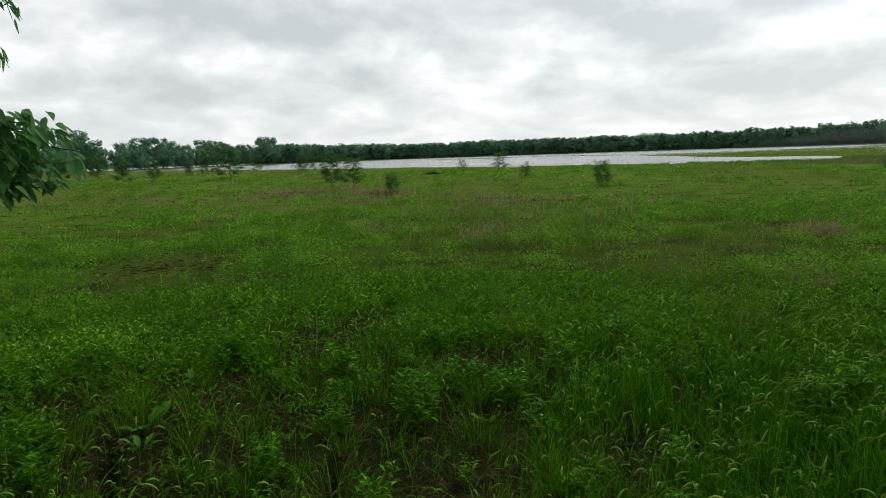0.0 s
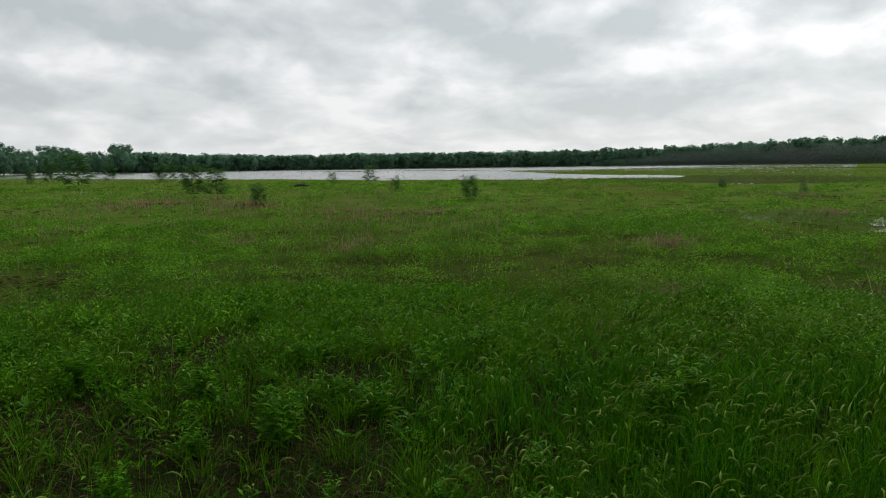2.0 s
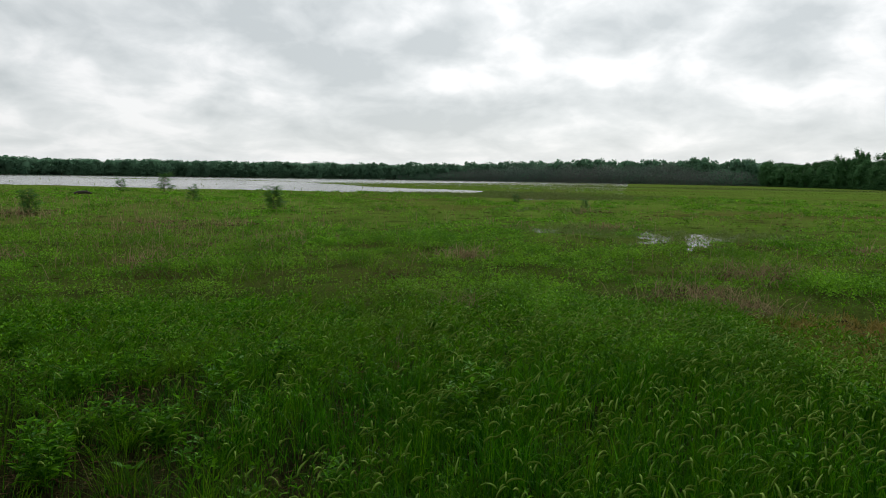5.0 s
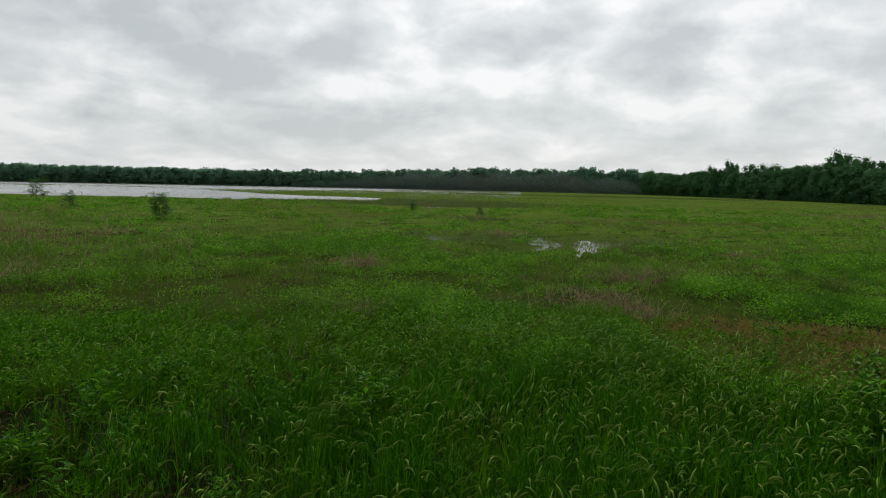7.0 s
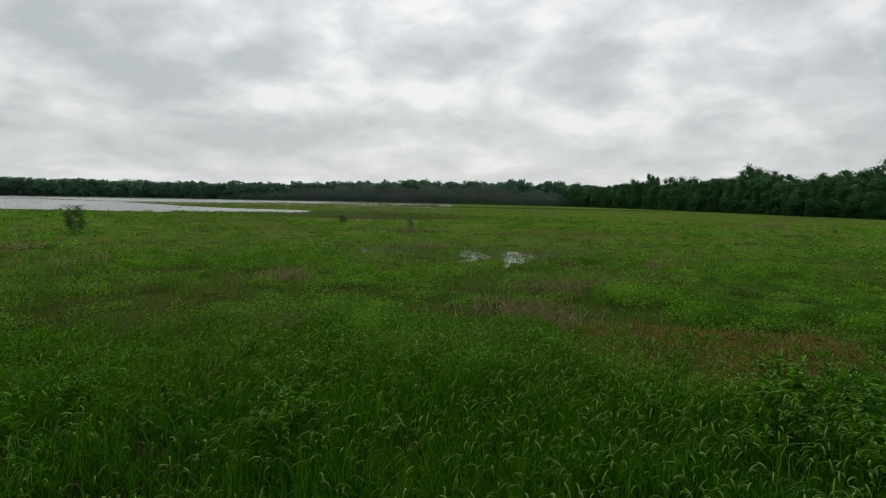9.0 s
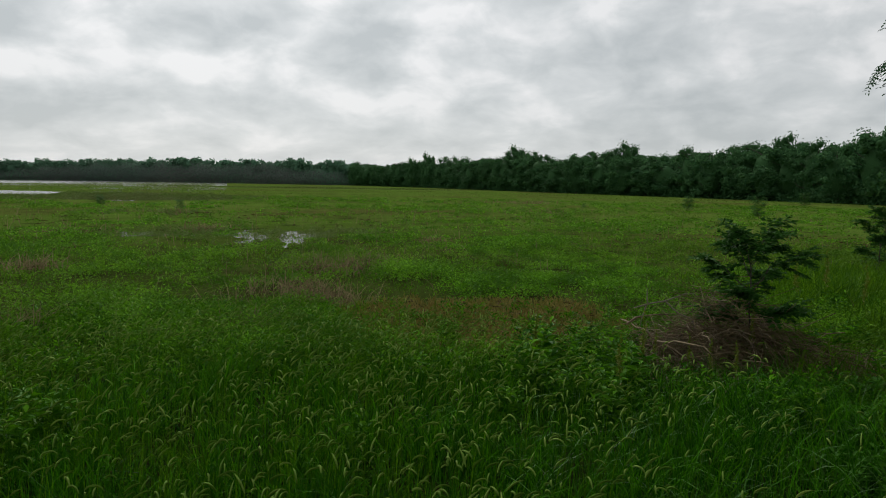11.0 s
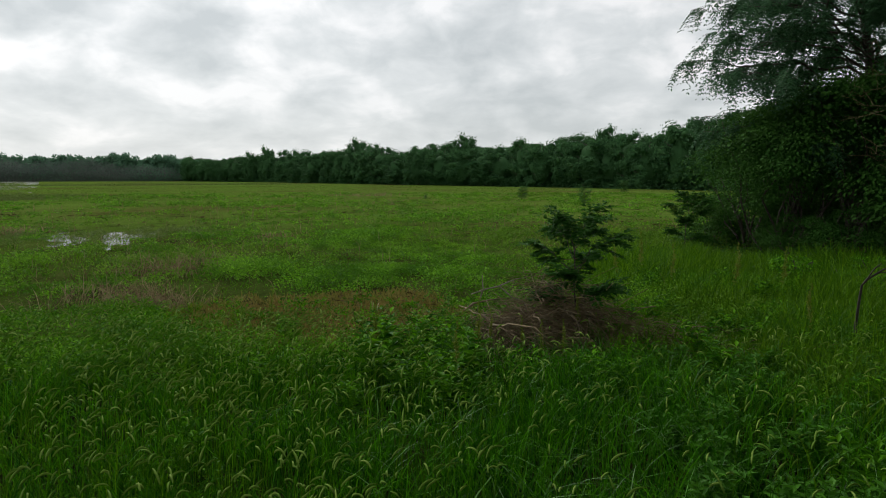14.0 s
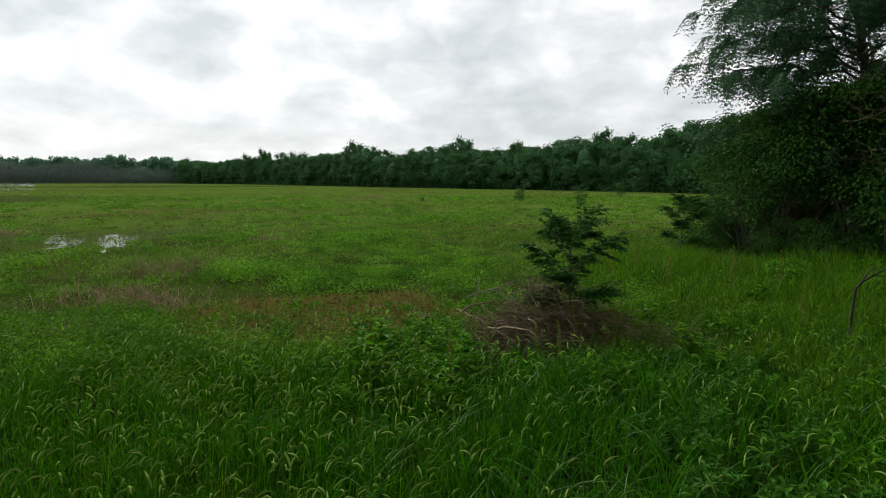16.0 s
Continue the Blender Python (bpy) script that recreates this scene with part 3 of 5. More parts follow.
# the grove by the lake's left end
grove = [wood_tree(8.4 + 0.5 * i, 4.6, 40, 38, 0.62, HAZY_LEAF, "dark green broadleaf tree in the grove by the lake") for i in range(3)]
spots = []
for off, step, grow in ((0, 5.5, 0.95), (9, 6.0, 1.08)):
    az = -46.0
    while az < -11:
        d = float(np.interp(az, (-46, -28, -20, -11), (150, 196, 238, 285))) + off
        spots.append((az, d + rng.uniform(-3, 3), grow * rng.uniform(0.85, 1.15)))
        az += math.degrees(step / d) * rng.uniform(0.8, 1.25)
for i, (az, d, s) in enumerate(spots):
    x, y = polar(az, d)
    m = pose(x, y, 0.0, 0, 0, random.uniform(0, 360)) @ Matrix.Diagonal((s, s, s, 1))
    if i < len(grove):
        grove[i].matrix_basis = m
    else:
        copy_thing(grove[i % len(grove)], m)

# far woods beyond the water
def canopy(mass, bearings, dist, high, bulge, depth, seed, step=1.3, rows=13, wave=1.0):
    """The lumpy closed front of a wood. Gives corners and outward ways for its leaves."""
    az = [bearings[0]]
    while az[-1] < bearings[1]:
        az.append(az[-1] + math.degrees(step / dist(az[-1])))
    az = np.array(az)
    d = np.array([dist(q) for q in az])
    s = np.cumsum(np.radians(np.gradient(az)) * d)[:, None]
    f = np.linspace(0, 1.9, rows)[None, :]
    h = np.array([high(q) for q in az])[:, None]
    h = h * (0.69 + wave * (0.24 * (vnoise(s, s * 0 + seed, 4.5, seed, 2) - 0.5) + 0.14 * (vnoise(s, s * 0 + seed, 19.0, seed + 1, 2) - 0.5)))
    up = h * np.sin(f)
    push = bulge * (vnoise(s + 0 * f, up + 40 + 0 * s, 3.4, seed + 2, 3) * 1.6 + 0.9 * vnoise(s + 0 * f, up + 10 + 0 * s, 1.3, seed + 3, 2)) * np.clip(f * 3, 0.2, 1)
    r = d[:, None] + depth * (1 - np.cos(f)) - push * np.cos(f)
    z = up + 0.5 * push * np.sin(f) - 0.1 * (f == 0)
    a_ = np.radians(az)[:, None]
    pts = np.stack([np.sin(a_) * r, np.cos(a_) * r, z], -1)
    i = np.arange(len(az) * rows).reshape(len(az), rows)
    mass.add(pts, np.stack([i[:-1, :-1], i[1:, :-1], i[1:, 1:], i[:-1, 1:]], -1))
    out = np.stack([-np.sin(a_) * np.cos(f), -np.cos(a_) * np.cos(f), np.sin(f) + 0 * a_], -1)
    return pts, out, f + 0 * a_, az


def dress(pts, out, n):
    """Random places on a canopy with their outward ways."""
    i, j = rng.integers(0, pts.shape[0] - 1, n), rng.integers(0, pts.shape[1] - 1, n)
    u, v = rng.uniform(0, 1, (2, n, 1))
    p = (pts[i, j] * (1 - u) + pts[i + 1, j] * u) * (1 - v) + (pts[i, j + 1] * (1 - u) + pts[i + 1, j + 1] * u) * v
    return p, out[i, j], i, j


def shingle(geo, p, o, size):
    n = len(p)
    far = rng.uniform(-0.3, 0.7, n)[:, None] * size
    leaves(geo, p + o * far, np.cross(o, ball(n)) + 0.2 * o, o + np.array([0, 0, 0.5]) + rng.normal(scale=0.35, size=(n, 3)), size * rng.uniform(0.6, 1.3, n), size * 0.6)


def far_d(q):
    return float(np.interp(q, (-13, -7, 5, 20, 28, 33, 40, 50, 60), (275, 292, 300, 306, 300, 290, 275, 258, 250)))


def far_h(q):
    return float(np.interp(q, (-13, 0, 20, 28, 36, 46, 52, 60), (9.8, 8.6, 9.2, 10.1, 12.2, 13.1, 11.6, 10.0)))


g, gb = Geo(), Geo()
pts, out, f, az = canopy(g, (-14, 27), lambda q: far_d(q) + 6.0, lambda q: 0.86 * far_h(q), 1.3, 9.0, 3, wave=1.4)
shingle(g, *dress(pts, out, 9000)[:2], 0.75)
pts, out, f, az = canopy(gb, (24, 55), far_d, lambda q: far_h(q) * float(np.interp(q, (24, 29, 34, 46, 51, 55), (0.30, 0.56, 0.70, 0.70, 0.56, 0.30))), 0.9, 7.0, 9, wave=0.8)
p, o, i, j = dress(pts, out, 38000)
green = rng.uniform(0, 1, len(p)) < np.clip((f[i, j] - 0.55) * 1.0, 0.12, 0.85) + np.clip((31 - az[i]) / 9, 0, 0.6) + np.clip((az[i] - 48) / 8, 0, 0.6)
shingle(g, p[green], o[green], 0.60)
p, o = p[~green], o[~green]
leaves(gb, p + o * rng.uniform(-0.3, 0.7, (len(p), 1)), rng.normal(scale=0.7, size=p.shape) + np.array([0, 0, 0.6]), o + rng.normal(scale=0.5, size=p.shape), rng.uniform(0.35, 0.90, len(p)), 0.24)
far_kinds = [wood_tree(8.0, 3.0 + 0.3 * q, 26, 34, 0.85, HAZY_LEAF, "far dark green tree of the wood beyond the lake", 99) for q in range(3)]
made, q = set(), -13.0
while q < 54:
    src = far_kinds[int(rng.integers(0, len(far_kinds)))]
    back = float(np.interp(q, (24, 30, 50, 54), (0.0, 6.5, 6.5, 0.0)))
    tall = far_h(q) * 0.74 * rng.uniform(0.92, 1.07) / 7.4
    wide = rng.uniform(0.85, 1.25)
    x, y = polar(q, far_d(q) + back + rng.uniform(-1.0, 4.0))
    m = pose(x, y, 0.0, 0, 0, rng.uniform(0, 360)) @ Matrix.Diagonal((wide, wide, tall, 1))
    if src.name in made:
        copy_thing(src, m)
    else:
        src.matrix_basis = m
        made.add(src.name)
    q += math.degrees(rng.uniform(2.3, 4.4) / far_d(q))
gh = Geo()
# closed wood behind the first trees of the hedgerow
pts, out, f, az = canopy(gh, (53, 114), lambda q: float(np.interp(q, HEDGE_AZ, HEDGE_D)) + 8.0, lambda q: float(np.interp(q, (53, 75, 89, 96), (8.8, 7.9, 8.6, 10.0))), 1.2, 6.0, 17)
shingle(gh, *dress(pts, out, 44000)[:2], 0.50)
stuff("wood_behind_hedgerow", gh, TREE_LEAF, "closed green wood behind the trees of the hedgerow", "woods")
stuff("far_woods", g, HAZY_LEAF, "far dark green woods beyond the lake and field", "woods")
stuff("leafless_woods", gb, HAZY_BARE_WOOD, "grey-brown twiggy stretch of the far woods", "woods")

# ---------------------------------------------------------------- saplings and shrubs


def sprays(geo, p, way, length, pairs, leaf, wide=0.38, droop=0.35):
    """Feather leaves: leaflets in pairs along drooping ribs that start at p."""
    n = len(p)
    way = unit(way)
    side = unit(np.cross(way, np.array([0, 0, 1.0])))
    up = np.cross(side, way)
    for k in range(pairs):
        t = (k + 0.6) / pairs
        c = p + way * (length * t)[:, None] - np.array([0, 0, 1.0]) * (length * droop * t * t)[:, None]
        for s in (-1, 1):
            w = side * s + way * 0.55 - up * 0.25 + rng.normal(scale=0.18, size=(n, 3))
            leaves(geo, c, w, up + rng.normal(scale=0.35, size=(n, 3)), leaf * rng.uniform(0.75, 1.2, n), leaf * wide)


def thicket_bush(height, radius, n, leaf_size, label, material=None, name="thicket_bush", group="thicket under the tree", bottom=0.05, lumps=34, spread=0.40):
    """A broad-leaved bush of flat leafy boughs that hang in tiers from its crown down to bottom."""
    ob = thing(name, label, "bush", group)
    fol = Geo()
    for i in range(9):
        stem = Geo()
        a = rng.uniform(0, 2 * np.pi)
        e_ = np.array([math.cos(a) * radius * 0.7, math.sin(a) * radius * 0.7, height * rng.uniform(0.6, 0.9)])
        tube(stem, bend((0, 0, -0.1), e_, 0.05, 0.06, 6), np.linspace(0.03, 0.008, 6), 5)
        part("stem", stem, BARK, ob)
    t = rng.uniform(bottom, 1.0, lumps)
    a = np.arange(lumps) * 2.399 + rng.normal(scale=0.3, size=lumps)
    rr = radius * np.sqrt(rng.uniform(0.25, 1, lumps)) * np.sqrt(1.05 - t**2 * 0.9)
    c = np.stack([np.cos(a) * rr, np.sin(a) * rr, t * height * 0.9], 1)
    k = rng.integers(0, lumps, n)
    d = unit(ball(n) + np.array([0, 0, 0.5]))
    size = spread * radius * rng.uniform(0.65, 1.3, lumps)
    p = c[k] + d * (size[k] * rng.uniform(0.35, 1.08, n))[:, None] * np.array([1, 1, 0.36])
    # boughs sag towards their outer rim
    p[:, 2] -= 0.30 * np.hypot(p[:, 0] - c[k, 0], p[:, 1] - c[k, 1])
    p[:, 2] = np.abs(p[:, 2])
    way = d * np.array([1, 1, 0.2]) + np.array([0, 0, -0.45]) + rng.normal(scale=0.4, size=d.shape)
    leaves(fol, p, way, 0.6 * d + np.array([0, 0, 1.0]) + rng.normal(scale=0.22, size=d.shape), leaf_size * rng.uniform(0.6, 1.3, n), leaf_size * 0.55)
    part("foliage", fol, material or SHADE_LEAF, ob)
    return ob


def stand(ob, x, y, turn=0.0, size=1.0, sink=0.0):
    ob.matrix_basis = pose(x, y, float(ground_z(x, y)) - sink, 0, 0, turn) @ Matrix.Diagonal((size, size, size, 1))
    return ob


def fern_sapling(height, label, tilt, seed, material=None, low=()):
    """A young mimosa: a forking stem whose limbs hold flat sprays of fern-like leaves."""
    ob = thing("sapling", label, "sapling", "saplings in the field")
    turn = random.Random(seed)
    stem, foliage = Geo(), Geo()
    line = bend((0, 0, -0.1), (tilt * height, 0.03, height * 0.80), 0, 0.03, 9)
    tube(stem, line, np.linspace(0.0105, 0.004, 9) * height, 6)
    part("stem", stem, BARK, ob)
    # start along the stem, bearing, reach, rise
    for t, az, reach, rise in low or ((0.42, 10, 0.42, 0.05), (0.50, 175, 0.34, 0.10), (0.62, 95, 0.36, 0.16), (0.66, 280, 0.36, 0.20), (0.74, 20, 0.46, 0.26), (0.80, 200, 0.44, 0.28), (0.88, 330, 0.40, 0.30), (0.92, 130, 0.42, 0.30), (0.99, 60, 0.20, 0.30), (0.99, 240, 0.26, 0.30)):
        s = np.array([np.interp(t, np.linspace(0, 1, 9), line[:, k]) for k in range(3)])
        b = radians(az + turn.uniform(-15, 15))
        l = reach * height * turn.uniform(0.9, 1.1)
        e_ = s + np.array([math.cos(b) * l * 0.75, math.sin(b) * l * 0.75, rise * height])
        br = bend(s, e_, 0.06, 0.04, 6)
        limb = Geo()
        tube(limb, br, np.linspace(0.0048, 0.0018, 6) * height, 4)
        part("branch", limb, BARK, ob)
        fronds = 9 if low else 18
        for j in range(fronds):
            u = 0.25 + 0.75 * j / (fronds - 1)
            p = np.array([np.interp(u, np.linspace(0, 1, 6), br[:, k]) for k in range(3)])
            c = b + (-1) ** j * turn.uniform(0.1, 1.25)
            rib = height * (turn.uniform(0.17, 0.27) if low else turn.uniform(0.13, 0.23))
            way = np.array([[math.cos(c), math.sin(c), turn.uniform(-0.05 if low else -0.25, 0.35 if low else 0.85)]])
            side = unit(np.cross(way, np.array([[0, 0, 1.0]])))
            n = 13
            f = (np.arange(n) + 0.8) / n
            q = p + way * (rib * f)[:, None] - np.array([0, 0, 1.0]) * (rib * (0.38 if low else 0.22) * f * f)[:, None]
            size = height * (0.070 if low else 0.066) * np.sin(np.pi * np.clip(0.14 + 0.80 * f, 0, 1)) ** 0.6
            for sg in (-1, 1):
                w = side * sg + way * 0.45 + rng.normal(scale=0.10 if low else 0.30, size=(n, 3)) + np.array([0, 0, -0.12])
                leaves(foliage, q, w, np.array([[0, 0, 1.0]]) + rng.normal(scale=0.22 if low else 0.50, size=(n, 3)), size, size * 0.40, 0.05)
    part("foliage", foliage, material or SAPLING_LEAF, ob)
    return ob


# the sapling that grows out of the brush pile, and the smaller one in front of the thicket
stand(fern_sapling(1.12, "young feathery-leaved sapling growing out of the brush pile", 0.04, 3), 6.74, 0.45, 75, sink=-0.10)
stand(fern_sapling(1.18, "thin dark green sapling in front of the thicket", 0.10, 8), 15.4, -0.80, 250)



def bushy(seed, count):
    """Limbs of a bushy sapling, leafy from the ground up: start along the stem, bearing, reach, rise."""
    r = random.Random(seed)
    return [(0.06 + 0.93 * (k + r.random()) / count, k * 137.5 + r.uniform(-30, 30), r.uniform(0.26, 0.52) * (1.1 - 0.45 * k / count), r.uniform(0.12, 0.34)) for k in range(count)]


sap_kinds = [fern_sapling(2.0, "small green sapling standing in the grassy field", 0.02 + 0.05 * q, 20 + q, FIELD_SAPLING, bushy(20 + q, 17)) for q in range(3)]
bush_kinds = [fern_sapling(1.3, "low spreading green shrub standing in the grassy field", 0.05, 30 + q, FIELD_SAPLING, bushy(30 + q, 22)) for q in range(2)]
# kind, bearing, distance, height
FIELD_SAPLINGS = (
    (0, -27.8, 78, 3.0), (1, -23.7, 68, 2.4), (1, -21.5, 70, 2.1), (0, -15.9, 60, 2.5), (0, -17.6, 96, 3.2), (1, -13.8, 104, 1.6), (1, -10.4, 84, 1.6), (0, -9.6, 88, 1.8),
    (1, -8.0, 40, 1.35), (0, -6.2, 37, 1.45), (1, -3.0, 29.5, 0.7), (0, 2.8, 62, 1.25), (0, 5.9, 60, 1.4), (0, 8.0, 42, 0.75), (1, 14.2, 31, 0.85), (0, -25.3, 84, 2.3), (1, -18.9, 92, 1.3),
    (0, 71.9, 48, 0.75), (1, 79.9, 49, 0.75), (0, 85.0, 42, 0.85), (1, 88.0, 66, 0.95), (0, 39.6, 38, 0.5), (1, 34.0, 44, 0.5),
)
used = set()
for i, (kind, az, d, h) in enumerate(FIELD_SAPLINGS):
    pool, full = (sap_kinds, 2.0) if kind == 0 else (bush_kinds, 1.3)
    src = pool[i % len(pool)]
    x, y = polar(az, d)
    s = 0.9 * h / full
    m = pose(x, y, float(ground_z(x, y)), 0, 0, 57 * i) @ Matrix.Diagonal((s, s, s, 1))
    if src.name in used:
        copy_thing(src, m)
    else:
        src.matrix_basis = m
        used.add(src.name)

# ---------------------------------------------------------------- the big locust tree and its thicket
rng = np.random.default_rng(41)
TX, TY = polar(104.2, 16.5)
locust = thing("locust_tree", "tall dark green locust tree with drooping feathery leaves", "tree", at=(TX, TY, 0))
wood, leaf = Geo(), Geo()
trunk = bend((0, 0, -0.2), (0.2, -0.3, 8.4), 0, 0.025, 11)
tube(wood, trunk, np.linspace(0.14, 0.03, 11), 9)
for i in range(96):
    t = 0.24 + 0.74 * (i + rng.uniform(0, 1)) / 96
    s = np.array([np.interp(t, np.linspace(0, 1, 11), trunk[:, k]) for k in range(3)])
    a = i * 2.399 + rng.normal(scale=0.25)
    l = float(np.interp(s[2], (1.8, 2.3, 2.9, 3.6, 4.4, 7.0, 8.4), (2.3, 3.1, 3.8, 3.9, 3.3, 2.3, 0.8))) * rng.uniform(0.66, 1.10)
    e_ = s + np.array([math.cos(a) * l, math.sin(a) * l, rng.uniform(0.02, 0.40) * l])
    br = bend(s, e_, 0.10, 0.05, 8)
    tube(wood, br, np.linspace(0.030, 0.005, 8), 5)
    for j in range(9):
        u = 0.24 + 0.76 * (j + rng.uniform(0, 1)) / 9
        q = np.array([np.interp(u, np.linspace(0, 1, 8), br[:, k]) for k in range(3)])
        b = a + (-1) ** j * rng.uniform(0.25, 1.2) * (1.1 - 0.6 * u)
        m_ = rng.uniform(0.35, 0.80) * (1.15 - 0.45 * u)
        f_ = q + np.array([math.cos(b) * m_, math.sin(b) * m_, rng.uniform(-0.22, 0.10) * m_])
        tw = bend(q, f_, 0.10, 0.05, 5)
        tube(wood, tw, np.linspace(0.009, 0.0025, 5), 4)
        n = 19
        v = rng.uniform(0.1, 1.0, n)
        p = np.stack([np.interp(v, np.linspace(0, 1, 5), tw[:, k]) for k in range(3)], 1) + rng.normal(scale=0.025, size=(n, 3))
        way = unit(f_ - q)[None] * 0.9 + rng.normal(scale=0.6, size=(n, 3)) * np.array([1, 1, 0.25]) + np.array([0, 0, -0.40])
        sprays(leaf, p, way, rng.uniform(0.22, 0.40, n), 6, 0.076, 0.44, 0.95)
part("trunk", wood, BARK, locust, "dark furrowed trunk and limbs")
part("crown", leaf, LOCUST_LEAF, locust)


b1 = thicket_bush(3.6, 1.7, 14000, 0.078, "dense dark green bush under the locust tree", bottom=0.42, lumps=30, spread=0.46)
b2 = thicket_bush(2.6, 1.5, 9000, 0.082, "dense dark green bush under the locust tree")
for i, (src, az, d, s) in enumerate(((b1, 99.0, 15.8, 0.88), (b2, 97.4, 16.8, 0.8), (b1, 102.0, 15.6, 1.12), (b1, 105.6, 15.6, 1.26), (b2, 110.0, 14.6, 1.4), (b1, 101.0, 18.2, 1.15), (b1, 104.5, 19.0, 1.3), (b1, 110.5, 17.0, 1.36), (b2, 104.0, 14.4, 0.6), (b2, 97.6, 18.4, 1.0), (b2, 100.5, 20.0, 1.2), (b2, 104.0, 20.5, 1.2), (b2, 107.5, 19.5, 1.3), (b2, 101.5, 17.0, 0.9), (b2, 106.0, 17.6, 1.0), (b2, 103.0, 17.4, 0.8), (b2, 95.2, 17.6, 0.55), (b2, 100.4, 15.0, 0.5))):
    x, y = polar(az, d)
    m = pose(x, y, float(ground_z(x, y)), 0, 0, 71 * i) @ Matrix.Diagonal((s, s, s, 1))
    if i < 2:
        src.matrix_basis = m
    else:
        copy_thing(src, m)
s1 = thicket_bush(0.95, 0.75, 1500, 0.10, "green leafy shrub in front of the thicket", WEED, "leafy_shrub")
for i, (az, d, s) in enumerate(((101.0, 11.6, 0.55), (104.5, 11.4, 0.7), (107.5, 10.6, 0.9), (98.4, 12.4, 0.45), (110.5, 9.8, 1.1), (106.0, 12.4, 0.9))):
    x, y = polar(az, d)
    m = pose(x, y, float(ground_z(x, y)), 0, 0, 63 * i) @ Matrix.Diagonal((s, s, s, 1))
    if i == 0:
        s1.matrix_basis = m
    else:
        copy_thing(s1, m)

# a half-dead small tree at the edge of the thicket
snag = thing("dead_tree", "half-dead small tree with pale bare twigs beside the thicket", "tree")
snag.location = (*polar(106.9, 14.0), 0)
g = Geo()
line = bend((0, 0, -0.2), (0.1, 0.15, 3.4), 0, 0.04, 8)
tube(g, line, np.linspace(0.035, 0.015, 8), 6)
part("trunk", g, BARK, snag)
for i in range(26):
    g = Geo()
    t = rng.uniform(0.25, 1)
    s = np.array([np.interp(t, np.linspace(0, 1, 8), line[:, k]) for k in range(3)])
    a, l = rng.uniform(0, 2 * np.pi), rng.uniform(0.4, 1.1)
    e_ = s + np.array([math.cos(a) * l, math.sin(a) * l, l * rng.uniform(-0.3, 0.5)])
    br = bend(s, e_, -0.06, 0.08, 6)
    tube(g, br, np.linspace(0.006, 0.002, 6), 4)
    for j in range(3):
        q = br[2 + j]
        tube(g, bend(q, q + rng.normal(scale=0.18, size=3), 0, 0.1, 4), np.linspace(0.005, 0.002, 4), 3)
    part("branch", g, TWIG, snag, "thin grey bare branch")

# ---------------------------------------------------------------- overhanging tree beside the camera
near_tree = thing("overhanging_tree", "green broadleaf tree whose drooping branches hang beside the path", "tree")
NX, NY = polar(-58.0, 3.6)
near_tree.location = (NX, NY, 0)
wood, leaf = Geo(), Geo()
line = bend((0, 0, -0.2), (0.1, 0.2, 3.8), 0, 0.03, 8)
tube(wood, line, np.linspace(0.11, 0.06, 8), 8)


def local(az, d, z):
    x, y = polar(az, d)
    return np.array([x - NX, y - NY, z])


# start height on the trunk, tip bearing, tip distance, tip height, leaves, leaf length
for s_z, az, d, z, n, size in ((2.3, -27.2, 3.0, 1.80, 14, 0.10), (2.3, -28.4, 3.1, 1.86, 30, 0.10), (2.2, -29.4, 3.0, 1.88, 38, 0.10), (2.2, -30.6, 2.9, 1.90, 40, 0.10), (2.1, -31.8, 2.9, 1.90, 44, 0.10), (2.0, -29.8, 3.0, 1.76, 44, 0.10), (1.9, -28.6, 3.1, 1.74, 30, 0.10), (2.0, -31.4, 2.9, 1.74, 44, 0.10),
                                (1.9, -28.6, 3.0, 1.58, 30, 0.085), (1.9, -29.6, 3.0, 1.60, 36, 0.085), (1.9, -30.8, 3.0, 1.64, 36, 0.09), (2.0, -33.0, 2.9, 1.80, 50, 0.10), (1.9, -33.5, 2.9, 1.65, 44, 0.10)):
    s = np.array([np.interp(s_z - 0.32, line[:, 2], line[:, k]) for k in range(3)])
    e_ = local(az + 1.0, d, z - (0.09 if z > 1.7 else 0.0))
    br = bend(s, e_, 0.02, 0.02, 9)
    tube(wood, br, np.linspace(0.012, 0.002, 9), 5)
    n = int(n * 2.2)
    u = rng.uniform(0.72, 1.0, n)
    p = np.stack([np.interp(u, np.linspace(0, 1, 9), br[:, k]) for k in range(3)], 1) + rng.normal(scale=0.03, size=(n, 3))
    way = unit(e_ - s)[None] * 0.45 + rng.normal(scale=0.55, size=(n, 3)) * np.array([1, 1, 0.6]) + np.array([0, 0, -0.35])
    ovate(leaf, p, way, unit(rng.normal(scale=0.35, size=(n, 3)) + np.array([0, 0, 1.0])), 0.58 * size * rng.uniform(0.6, 1.15, n), size * 0.33, 0.45)
